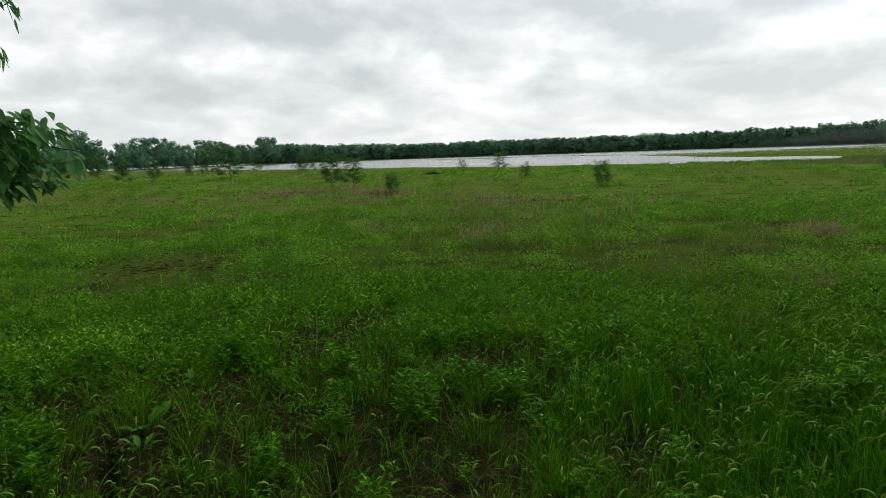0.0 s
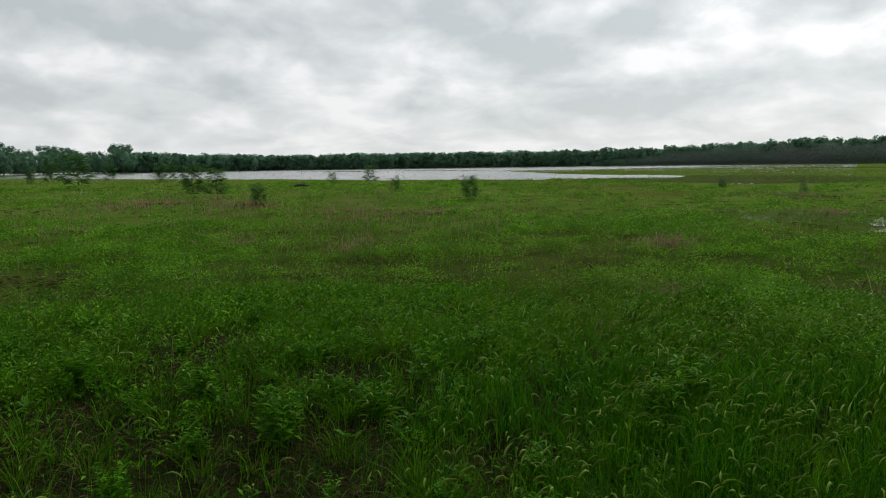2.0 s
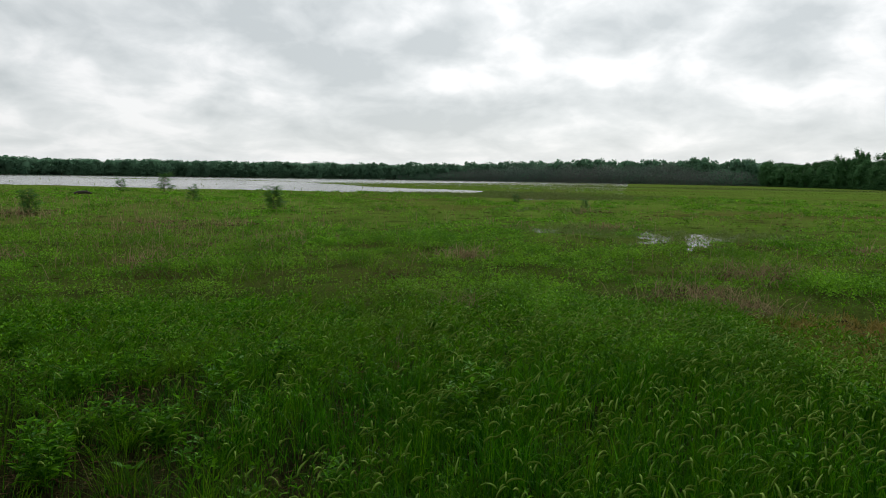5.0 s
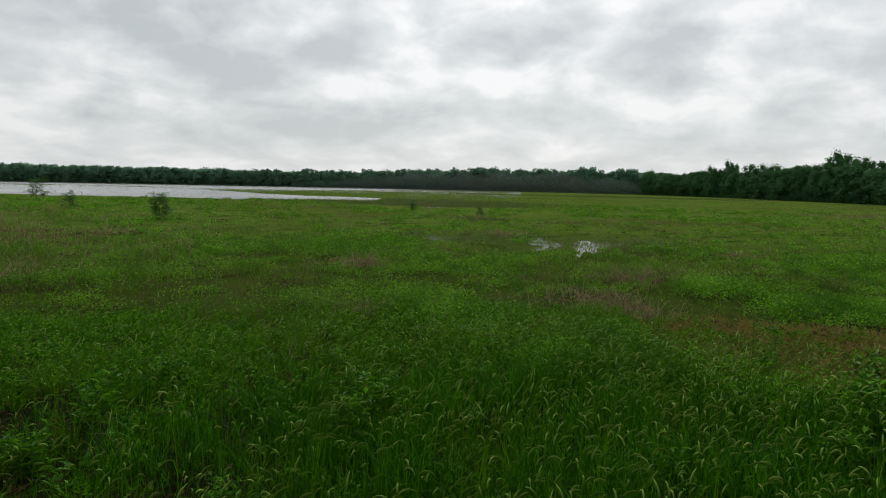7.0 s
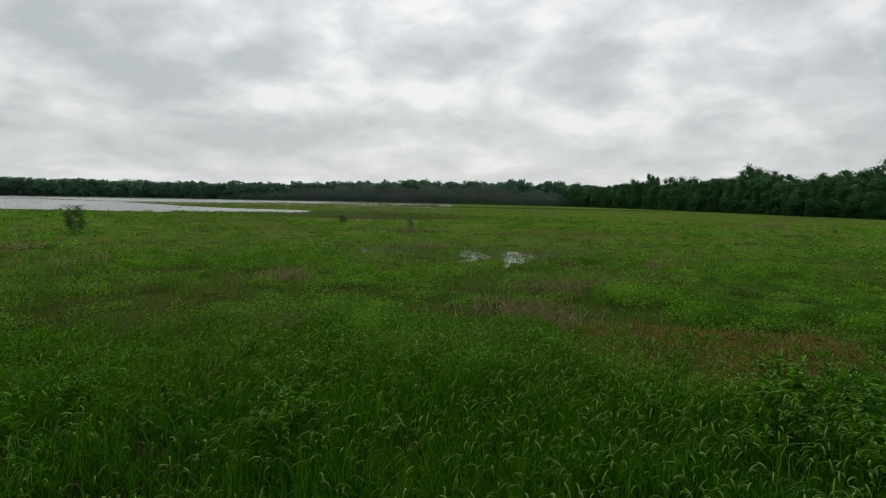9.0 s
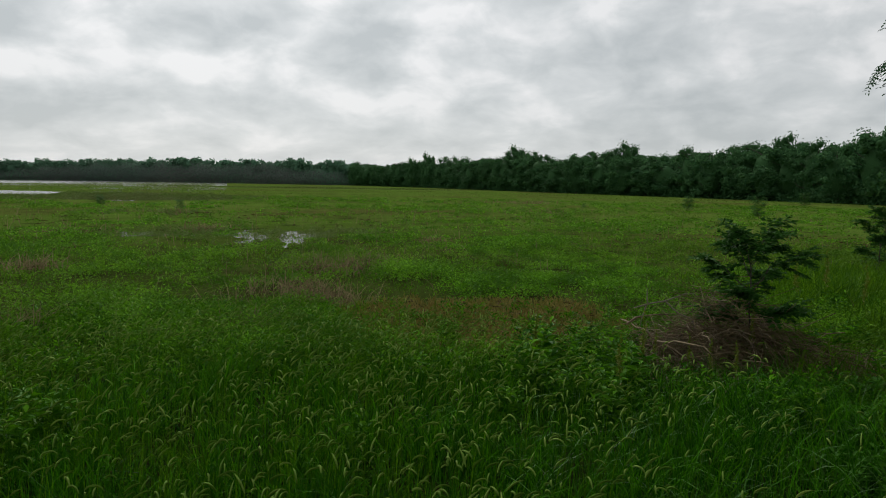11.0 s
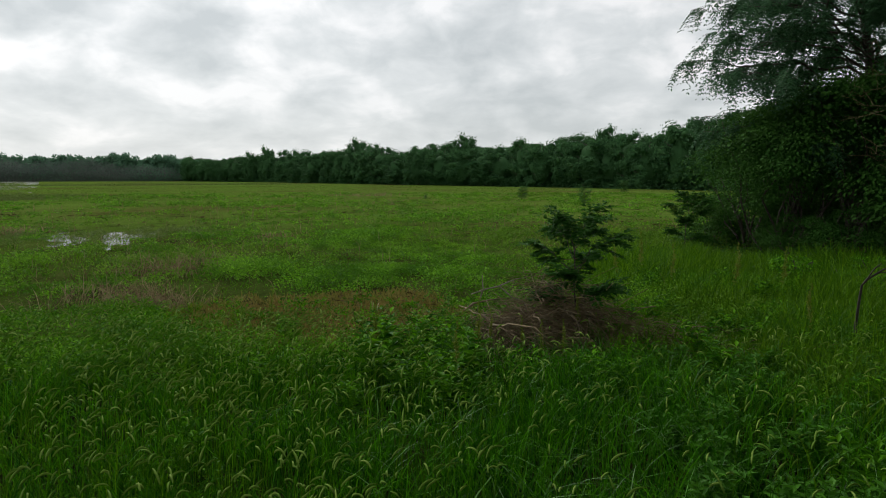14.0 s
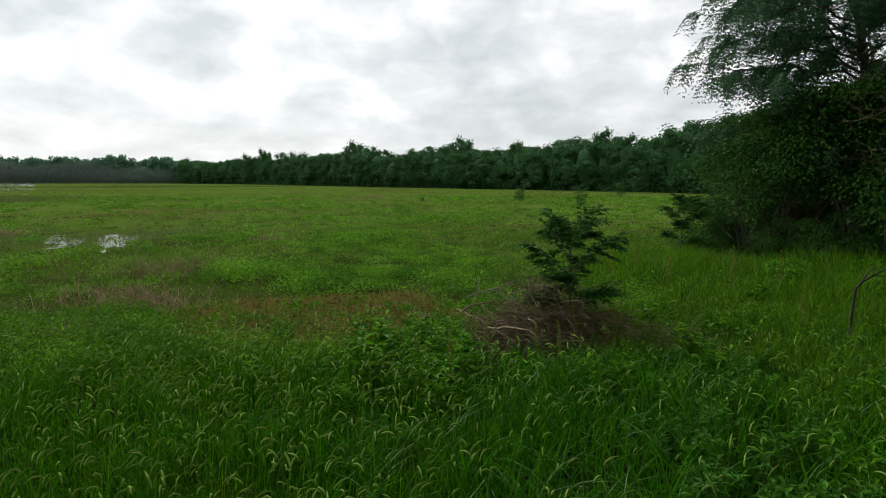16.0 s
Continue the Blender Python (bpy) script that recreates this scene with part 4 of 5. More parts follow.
for s_z, az, d, z in ((3.4, -28.5, 4.0, 2.40), (3.4, -29.6, 4.0, 2.46), (3.2, -29.8, 4.2, 2.22), (3.4, -31.5, 4.0, 2.48), (3.1, -31.2, 4.0, 2.26)):
    s = np.array([np.interp(s_z, line[:, 2], line[:, k]) for k in range(3)])
    e_ = local(az - 0.6, d, z)
    br = bend(s, e_, 0.06, 0.02, 8)
    tube(wood, br, np.linspace(0.010, 0.0015, 8), 5)
    n = 26
    u = rng.uniform(0.84, 1.0, n)
    p = np.stack([np.interp(u, np.linspace(0, 1, 8), br[:, k]) for k in range(3)], 1) + rng.normal(scale=0.02, size=(n, 3))
    way = unit(e_ - s)[None] * 0.6 + rng.normal(scale=0.45, size=(n, 3)) + np.array([0, 0, -0.3])
    ovate(leaf, p, way, rng.normal(scale=0.4, size=(n, 3)) + np.array([0, 0, 1.0]), 0.06 * rng.uniform(0.6, 1.2, n), 0.018, 0.3)
# unseen crown over the path, spread wide to shade the left foreground
for i in range(30):
    s = line[3 + i % 5]
    a, l = i * 2.4, rng.uniform(1.2, 3.6)
    e_ = s + np.array([math.cos(a) * l, math.sin(a) * l, rng.uniform(1.2, 3.2)])
    br = bend(s, e_, 0.05, 0.04, 7)
    tube(wood, br, np.linspace(0.03, 0.006, 7), 5)
    n = 240
    u = rng.uniform(0.35, 1.0, n)
    p = np.stack([np.interp(u, np.linspace(0, 1, 7), br[:, k]) for k in range(3)], 1) + rng.normal(scale=0.30, size=(n, 3))
    p[:, 2] = np.maximum(p[:, 2], 3.5)
    leaves(leaf, p, rng.normal(size=(n, 3)) * np.array([1, 1, 0.4]) + np.array([0, 0, -0.3]), rng.normal(scale=0.4, size=(n, 3)) + np.array([0, 0, 1.0]), 0.13 * rng.uniform(0.6, 1.2, n), 0.065)
part("trunk", wood, BARK, near_tree)
part("crown", leaf, BROAD_LEAF, near_tree, "large drooping soft green leaves")

# unseen wood-edge trees added behind and beside the camera to shade the foreground
edge = wood_tree(9.6, 3.6, 44, 90, 0.22, TREE_LEAF, "unseen tall broadleaf tree added beside the path to shade the foreground", 1, 0.42)
for i, (az, d, s) in enumerate(((122, 6.0, 0.98), (146, 4.6, 1.0), (172, 5.0, 1.0), (205, 5.2, 1.05), (148, 11.0, 1.1), (186, 11.5, 1.0), (222, 12.0, 1.1), (248, 8.0, 1.0), (274, 9.0, 1.05), (294, 6.2, 0.95))):
    m = pose(*polar(az, d), 0.0, 0, 0, 67 * i) @ Matrix.Diagonal((s, s, s, 1))
    if i:
        copy_thing(edge, m)
    else:
        edge.matrix_basis = m

# ---------------------------------------------------------------- brush pile, branches, log
rng = np.random.default_rng(43)
PX, PY = 6.85, 0.85
pile = thing("brush_pile", "heap of dry brown cut brush overgrown at its edges", "brush pile", at=(PX, PY, 0))
side = np.array([-PY, PX, 0]) / math.hypot(PX, PY)
ahead = np.array([PX, PY, 0]) / math.hypot(PX, PY)
g = Geo()
for i in range(1700):
    u, v = rng.normal(scale=0.58) - 0.40, rng.normal(scale=0.30) - 0.04
    top = 0.66 * math.exp(-(((u + 0.10) / 0.52) ** 2) - (v / 0.5) ** 2) + 0.14 * math.exp(-(((u + 0.85) / 0.5) ** 2) - (v / 0.4) ** 2)
    c = side * u + ahead * v + np.array([0, 0, top * rng.uniform(0.05, 1.0) + 0.02])
    a, l = math.atan2(side[1], side[0]) + rng.normal(scale=1.1), rng.uniform(0.25, 0.95)
    h = np.array([math.cos(a) * l, math.sin(a) * l, rng.normal(scale=0.32) * l + 0.10 * l]) / 2
    a0, a1 = c - h, c + h
    a0[2], a1[2] = max(a0[2], 0.0), max(a1[2], 0.0)
    tube(g, bend(a0, a1, rng.uniform(0.0, 0.14), 0.06, 5), np.linspace(0.0036, 0.0012, 5) * rng.uniform(0.4, 1.6), 3)
tagged(part("brushwood", g, TWIG, pile), kind="stuff")
for i in range(16):
    g = Geo()
    a, l = rng.uniform(0, 2 * np.pi), rng.uniform(0.5, 0.9)
    c = side * rng.normal(scale=0.3) + ahead * rng.normal(scale=0.25) + np.array([0, 0, rng.uniform(0.1, 0.3)])
    tube(g, bend(c, c + np.array([math.cos(a) * l, math.sin(a) * l, rng.uniform(-0.08, 0.18)]), 0.08, 0.06, 6), np.linspace(0.013, 0.005, 6), 5)
    part("stick", g, TWIG, pile)
# crooked pale branch lying on top of the heap
g = Geo()
b0 = side * 0.66 + np.array([0, 0, 0.48])
b1_ = side * 0.38 + np.array([0, 0, 0.57])
b2_ = side * 0.14 + np.array([0, 0, 0.42])
tube(g, np.array([b0, b0 * 0.5 + b1_ * 0.5 + np.array([0, 0, 0.01]), b1_, b1_ * 0.5 + b2_ * 0.5 + np.array([0, 0, -0.03]), b2_, b2_ + np.array([0.05, -0.1, -0.25])]), np.linspace(0.006, 0.010, 6), 5)
tube(g, bend(b1_ * 0.45 + b0 * 0.55, side * 0.55 + np.array([0, 0, 0.68]), 0, 0.05, 4), np.linspace(0.008, 0.003, 4), 4)
tube(g, bend(b1_, side * 0.12 + np.array([0, 0, 0.66]), 0.05, 0.05, 4), np.linspace(0.008, 0.003, 4), 4)
tube(g, bend(b0 * 0.6 + b1_ * 0.4, side * 0.60 + np.array([0, 0, 0.30]), 0.0, 0.05, 4), np.linspace(0.008, 0.003, 4), 4)
tube(g, bend(side * 0.05 + np.array([0, 0, 0.4]), side * -0.1 + np.array([0, 0, 0.78]), 0.0, 0.08, 5), np.linspace(0.006, 0.002, 5), 4)
tube(g, bend(side * -0.2 + np.array([0, 0, 0.4]), side * 0.0 + np.array([0, 0, 0.72]), 0.1, 0.06, 5), np.linspace(0.006, 0.002, 5), 4)
part("branch", g, PALE_TWIG, pile, "crooked pale bare branch")
g = Geo()
for i in range(300):
    u, v = rng.normal(scale=0.55) - 0.75, rng.normal(scale=0.35) - 0.12
    c = side * u + ahead * v + np.array([0, 0, 0.03])
    a, l = rng.uniform(0, np.pi), rng.uniform(0.15, 0.45)
    h = np.array([math.cos(a) * l, math.sin(a) * l, 0.03]) / 2
    tube(g, bend(c - h, c + h, 0.12, 0.05, 4), np.linspace(0.003, 0.0015, 4), 3)
tagged(part("straw", g, PALE_TWIG, pile, "pale straw scattered round the heap"), kind="stuff")

# bare crooked stem standing in the tall grass
dead = thing("dead_shrub", "bare dark crooked dead shrub standing in tall grass", "shrub")
DX, DY = 7.2, -2.0
dead.location, dead.scale = (DX, DY, 0), (0.74, 0.74, 0.74)
sd = np.array([-DY, DX, 0]) / math.hypot(DX, DY)
g = Geo()
tube(g, np.array([(0, 0, -0.1), sd * 0.02 + (0, 0, 0.4), sd * 0.0 + (0, 0, 0.7), sd * -0.02 + (0, 0, 0.90), sd * -0.10 + (0, 0, 1.0), sd * -0.22 + (0, 0, 1.10), sd * -0.42 + (0, 0, 1.22)]), np.linspace(0.020, 0.009, 7), 6)
tube(g, bend(sd * -0.01 + (0, 0, 0.88), sd * -0.20 + (0, 0, 1.17), 0.06, 0.05, 6), np.linspace(0.013, 0.006, 6), 4)
tube(g, bend(sd * -0.16 + (0, 0, 1.05), sd * -0.34 + (0, 0, 1.08), 0, 0.08, 5), np.linspace(0.010, 0.005, 5), 4)
part("stem", g, DARK_WOOD, dead)

log = thing("log", "dark rotten log lying in the grass", "log")
lx, ly = polar(0.3, 51.0)
log.location = (lx, ly, 0)
g = Geo()
tube(g, np.array([(-0.5, 0, 0.18), (-0.2, 0.02, 0.27), (0.2, 0, 0.28), (0.55, 0.03, 0.2)]), (0.07, 0.11, 0.1, 0.05), 8)
tube(g, bend((0.1, 0, 0.3), (0.35, 0, 0.45), 0, 0.05, 4), np.linspace(0.04, 0.015, 4), 5)
part("trunk", g, DARK_WOOD, log)

# ---------------------------------------------------------------- leafy weeds


def weed_plant(height, stems, leaf_size, label, material=WEED):
    """A clump of upright stems with whorls of lance-shaped leaves."""
    ob = thing("leafy_weed", label, "weed", "leafy weeds in the grass")
    fo = Geo()
    for i in range(stems):
        a, q = rng.uniform(0, 2 * np.pi), rng.uniform(0, 0.14) * height * 2
        s = np.array([math.cos(a) * q, math.sin(a) * q, -0.03])
        h = height * rng.uniform(0.65, 1.05)
        e_ = s + np.array([math.cos(a) * h * 0.18, math.sin(a) * h * 0.18, h])
        line = bend(s, e_, 0, 0.04, 5)
        st = Geo()
        tube(st, line, np.linspace(0.004, 0.002, 5), 3)
        part("stem", st, material, ob)
        n = 15
        u = np.linspace(0.25, 1.0, n)
        p = np.stack([np.interp(u, np.linspace(0, 1, 5), line[:, k]) for k in range(3)], 1)
        b = np.arange(n) * 2.4 + rng.uniform(0, 6)
        way = np.stack([np.cos(b), np.sin(b), rng.uniform(0.0, 0.9, n)], 1)
        leaves(fo, p, way, np.array([[0, 0, 1.0]]) + rng.normal(scale=0.2, size=(n, 3)), leaf_size * (1.15 - 0.6 * u) * rng.uniform(0.8, 1.2, n), leaf_size * 0.24, 0.3)
    part("foliage", fo, material, ob)
    return ob


def dock_plant(leaf_count, size, label):
    """A rosette of broad upright leaves on short stalks."""
    ob = thing("dock_plant", label, "weed", "broad-leaved docks in the grass")
    for i in range(leaf_count):
        a = i * 2.4 + rng.uniform(-0.4, 0.4)
        lift = rng.uniform(0.5, 1.6)
        foot = np.array([math.cos(a) * 0.01, math.sin(a) * 0.01, -0.02])
        neck = foot + np.array([math.cos(a), math.sin(a), lift * 1.6]) * size * 0.22
        g = Geo()
        tube(g, bend(foot, neck, 0, 0.03, 4), np.linspace(0.0035, 0.002, 4), 4)
        ovate(g, neck[None], np.array([[math.cos(a), math.sin(a), lift]]), np.array([[0.0, 0.0, 1.0]]), size * rng.uniform(0.7, 1.1), size * rng.uniform(0.26, 0.36), 0.35)
        part("leaf", g, DOCK, ob)
    return ob


weeds = [weed_plant(0.44, 20, 0.11, "bushy bright green leafy weed clump in the grass"), weed_plant(0.42, 9, 0.15, "broad-leaved green weed in the grass"), weed_plant(0.55, 6, 0.16, "tall thin broad-leaved weed in the grass"),
         # last kind borrows the darker dock green to stand in for shade
         weed_plant(0.52, 7, 0.19, "tall leafy weed tinted dark for the shade of the thicket", DOCK)]
WEED_SPOTS = [(0, -0.12, 4.05, 0.85), (2, 0.95, 4.9, 0.75), (2, 2.05, 4.5, 0.8), (1, 2.5, 3.95, 1.0), (1, 2.2, 3.75, 0.9), (1, 0.5, 4.3, 0.7)]
# broad weeds that crowd in front of the brush pile
WEED_SPOTS += [(0, 4.75, 1.45, 1.1), (1, 4.95, 1.75, 1.2), (0, 5.3, 1.5, 1.1), (0, 5.6, 1.75, 1.1), (1, 5.2, 1.15, 1.2), (0, 5.7, 1.3, 1.0), (1, 5.9, 2.1, 1.1), (0, 6.1, 1.75, 1.0), (1, 4.6, 1.1, 1.0), (2, 5.4, 0.7, 0.9), (0, 5.0, 1.3, 1.0), (0, 6.3, 1.5, 1.0), (1, 5.5, 2.0, 1.1), (0, 5.9, 1.5, 1.1), (1, 6.4, 1.9, 0.9), (0, 7.6, -0.2, 0.9), (1, 7.2, -0.1, 1.0)]
WEED_SPOTS += [(1, -1.6, 5.4, 0.8), (0, -2.4, 6.4, 0.7), (2, 3.9, -1.2, 1.0), (2, 3.75, -1.35, 1.1), (2, 3.3, 2.2, 0.8), (1, 1.5, 5.6, 0.7), (2, -0.9, 3.4, 0.6), (1, -2.2, 3.6, 0.8)]
r2 = random.Random(9)
for i in range(124):
    az, d = (r2.uniform(-38, 108), r2.uniform(4.0, 8)) if i < 46 else (r2.uniform(86, 111), r2.uniform(5.0, 11))
    WEED_SPOTS.append((r2.randrange(3), *polar(az, d), r2.uniform(0.45, 0.8) + (0.15 if i >= 46 else 0)))

for i in range(64):
    az, d = r2.uniform(-38, 42), r2.uniform(2.6, 7.5)
    WEED_SPOTS.append((1 + r2.randrange(2), *polar(az, d), r2.uniform(0.35, 0.62)))


for i in range(64):
    az = r2.uniform(92, 111)
    WEED_SPOTS.append((3, *polar(az, r2.uniform(3.0 + max(0, 100 - az) * 0.2, 6.4)), r2.uniform(0.65, 1.0)))
for az, d in ((104.4, 6.7), (105.6, 6.6), (106.8, 6.8), (107.6, 6.5)):
    WEED_SPOTS.append((2, *polar(az, d), 0.7))


def seed_spike(height):
    """A tall thin weed that ends in a knobbly seed spike."""
    ob = thing("seed_spike", "tall yellow-green weed spike gone to seed", "weed", "seed spikes in the grass")
    st, se = Geo(), Geo()
    line = bend((0, 0, -0.05), (rng.normal(scale=0.03), rng.normal(scale=0.03), height), 0, 0.02, 6)
    tube(st, line, np.linspace(0.004, 0.002, 6), 4)
    part("stem", st, TALL, ob)
    n = 90
    u = rng.uniform(0.5, 1.0, n)
    p = np.stack([np.interp(u, np.linspace(0, 1, 6), line[:, k]) for k in range(3)], 1)
    d = ball(n) + np.array([0, 0, 0.6])
    leaves(se, p, d, rng.normal(size=(n, 3)), 0.035 * (1.3 - u) * 2, 0.012)
    part("seed_head", se, SPIKE, ob)
    return ob


spike = seed_spike(0.72)
for i, (az, d, s) in enumerate(((78.6, 5.5, 1.0), (70.0, 5.6, 0.95), (61.5, 5.9, 1.0), (77.0, 4.9, 0.9), (88.5, 9.5, 1.1), (90.5, 9.8, 1.2), (93.0, 9.0, 1.1), (97.5, 8.8, 1.2), (100.5, 9.4, 1.1), (86.0, 6.6, 0.9), (102.5, 7.0, 1.0), (83.5, 5.9, 0.75), (82.0, 6.0, 0.65), (85.5, 5.8, 0.7), (79.5, 6.1, 0.7))):
    x, y = polar(az, d)
    m = pose(x, y, float(ground_z(x, y)), 0, 0, 47 * i) @ Matrix.Diagonal((s, s, s, 1))
    if i:
        copy_thing(spike, m)
    else:
        spike.matrix_basis = m
docks = [dock_plant(6, 0.17, "broad-leaved green dock growing in the grass"), dock_plant(4, 0.21, "few-leaved dock with long pale green leaves"), dock_plant(9, 0.13, "bushy dock with many broad leaves")]
DOCK_SPOTS = [(-1.71, 3.79), (-1.74, 4.12), (0.89, 5.07), (-1.59, 4.69), (-0.98, 4.70), (1.00, 4.64), (0.73, 4.23), (0.41, 4.54), (2.56, 4.32), (3.02, 4.54), (2.54, 3.95), (2.20, 3.70), (3.13, 4.75), (2.51, 3.98), (2.20, 3.58),
              (5.23, 1.65), (4.68, 1.22), (4.30, 1.25), (4.85, 1.80), (4.42, -1.31), (4.35, -1.19), (5.40, -1.28)]
r3 = random.Random(21)
for i in range(34):
    DOCK_SPOTS.append(polar(r3.uniform(-36, 62), r3.uniform(2.6, 6.5)))
for i in range(34):
    DOCK_SPOTS.append(polar(r3.uniform(84, 110), r3.uniform(2.6, 7.0)))
for i, (x, y) in enumerate(DOCK_SPOTS):
    s = r3.uniform(0.55, 0.95)
    m = pose(x, y, float(ground_z(x, y)), 0, 0, 71 * i) @ Matrix.Diagonal((s, s, s, 1))
    if i < 3:
        docks[i].matrix_basis = m
    else:
        copy_thing(docks[i % 3], m)
used = set()
for i, (k, x, y, s) in enumerate(WEED_SPOTS):
    m = pose(x, y, float(ground_z(x, y)), 0, 0, 83 * i) @ Matrix.Diagonal((s, s, s, 1))
    if k in used:
        copy_thing(weeds[k], m)
    else:
        weeds[k].matrix_basis = m
        used.add(k)

# ---------------------------------------------------------------- grasses of the field
rng = np.random.default_rng(47)
BARE = ((-0.75, 6.2, 0.6), (-1.4, 4.3, 0.6), (-1.55, 3.9, 0.5), (0.1, 3.2, 0.35), (-3.97, 10.8, 1.1), (0.3, 5.0, 0.4), (-2.6, 4.8, 0.5), (1.2, 3.5, 0.3), (-0.5, 3.2, 0.3), (2.3, 5.2, 0.3), (6.6, 3.1, 0.3), (1.7, 4.2, 0.25))
DEAD = ((-5.9, 32.5, 3.2), (-2.0, 30.0, 2.0), (4.45, 22.5, 1.6), (2.5, 24.0, 1.5), (-5.3, 19.2, 1.3), (1.45, 13.5, 1.0), (7.0, 12.1, 0.8), (7.4, 6.8, 0.85), (7.3, 5.5, 0.5), (9.9, 7.6, 0.9), (10.6, 7.4, 0.7), (7.7, 5.9, 0.5), (5.7, 5.4, 0.4), (2.9, 16.2, 1.3), (4.4, 17.2, 1.3),
        (12.6, 19.6, 1.2), (22, 26, 1.5), (53.4, 22.7, 3.0), (38, 14, 1.6), (15.5, 17.5, 1.0), (-0.9, 6.6, 0.3), (2.6, 6.1, 0.25), (4.3, 7.4, 0.4), (14.1, 7.7, 0.6), (-1.2, 15.0, 0.8), (0.4, 19.0, 1.0), (16.5, 9.5, 0.6))


def mat_area(x, y):
    """1 inside the flattened brown mat beside the brush pile."""
    s = 1 - ((x - 7.5) / 2.0) ** 2 - ((y - 3.5) / 1.9) ** 2 + (vnoise(x, y, 0.9, 21, 2) - 0.5) * 0.9
    return np.clip(s * 3, 0, 1)


def bare_area(x, y):
    s = np.zeros(np.shape(x))
    for bx, by, r in BARE:
        s = np.maximum(s, np.clip(1.5 - np.hypot(x - bx, y - by) / r, 0, 1))
    s = np.maximum(s, np.clip(1.4 - np.hypot((x - PX + 0.45) / 0.95, (y - PY - 0.20) / 0.95), 0, 1))
    az = np.degrees(np.arctan2(x, y))
    left = np.clip((42 - az) / 26, 0, 1) * np.clip((11 - np.hypot(x, y)) / 4, 0, 1)
    patch = np.clip((vnoise(x, y, 0.9, 31, 3) - 0.56) * 6, 0, 1) * left
    return np.maximum(s, 0.75 * patch)


def dead_area(x, y):
    s = np.zeros(np.shape(x))
    for bx, by, r in DEAD:
        s = np.maximum(s, np.clip(1.2 - 1.3 * np.hypot(x - bx, y - by) / r, 0, 1))
    return s * (0.4 + 0.8 * vnoise(x, y, 0.7, 15, 2))


def scatter(n, r0, r1, az0=-40, az1=112):
    d = np.sqrt(rng.uniform(r0 * r0, r1 * r1, n))
    return polar(rng.uniform(az0, az1, n), d)


def keep(x, y, chance):
    k = rng.uniform(0, 1, len(x)) < chance
    return x[k], y[k]


def thinned(x, y):
    """Grass gives way to tall leafy weeds towards the thicket."""
    return 1 - 0.62 * np.clip((np.degrees(np.arctan2(x, y)) - 86) / 12, 0, 1) * np.clip((9 - np.hypot(x, y)) / 2, 0, 1)


def lush(x, y):
    """How tall and thick the seeding grass stands: most beside the brush pile."""
    az = np.degrees(np.arctan2(x, y))
    return np.clip((az + 8) / 36, 0, 1) * np.clip((7.0 - np.hypot(x, y)) / 1.6, 0, 1) * (1 - mat_area(x, y))


# near grass
def clear(x, y):
    """Falls to 0 where the view onto the puddles is open."""
    return 1 - np.clip(puddle_depth(x, y, 0.25, 2.2) * 2 + 0.6, 0, 1)


def clumps(x, y, size, seed):
    """Falls to 0 in the hollows between grass clumps."""
    return np.clip((vnoise(x, y, size, seed, 2) - 0.36) * 4.5, 0.04, 1)


g = Geo()
x, y = scatter(250000, 1.1, 9.2)
lu = lush(x, y)
x, y = keep(x, y, thinned(x, y) * np.clip((9.2 - np.hypot(x, y)) / 3.6, 0, 1) * (0.34 + 0.5 * lu) * np.maximum(clumps(x, y, 0.32, 43), 0.25 * lu) * (1 - 0.72 * bare_area(x, y)) * (1 - 0.6 * mat_area(x, y)))
lu = lush(x, y)
n = len(x)
tall = rng.uniform(0, 1, n) < 0.35
h = (0.08 + lu * np.interp(np.degrees(np.arctan2(x, y)), (15, 55, 78, 98), (0.07, 0.16, 0.20, 0.34)) + 0.26 * vnoise(x, y, 0.5, 41, 3) ** 1.3) * rng.uniform(0.5, 1.1, n) * (1 - 0.65 * mat_area(x, y)) * np.where(tall, 1.15, 0.9)
blades(g, x, y, ground_z(x, y) - 0.01, h, rng.uniform(0.0028, 0.0062, n) + 0.003 * lu * rng.uniform(0, 1, n), np.where(tall, rng.uniform(0.3, 1.0, n), rng.uniform(0.05, 0.7, n)), 3, 0.32)
x, y = scatter(26000, 0.5, 10.0, 112, 320)
x, y = keep(x, y, 0.25 + 0.75 * clumps(x, y, 0.5, 47))
n = len(x)
blades(g, x, y, ground_z(x, y) - 0.01, 0.16 * rng.uniform(0.4, 1.2, n), rng.uniform(0.006, 0.012, n), rng.uniform(0.1, 0.8, n), 2)
stuff("near_grass", g, LUSH, "thick fresh green grass with slender blades", "grass")

# long flat blades arching over beside the brush pile
g = Geo()
x, y = scatter(5000, 1.8, 7.5, 66, 112)
x, y = keep(x, y, thinned(x, y) * np.clip((np.degrees(np.arctan2(x, y)) - 66) / 16, 0, 1) * (0.2 + 0.8 * clumps(x, y, 0.5, 49)) * (1 - bare_area(x, y)))
n = len(x)
blades(g, x, y, ground_z(x, y) - 0.01, rng.uniform(0.22, 0.52, n), rng.uniform(0.006, 0.011, n), rng.uniform(0.4, 1.5, n), 5, 0.4)
stuff("arching_grass", g, ARCHING, "long glossy arching blades of green grass", "grass")

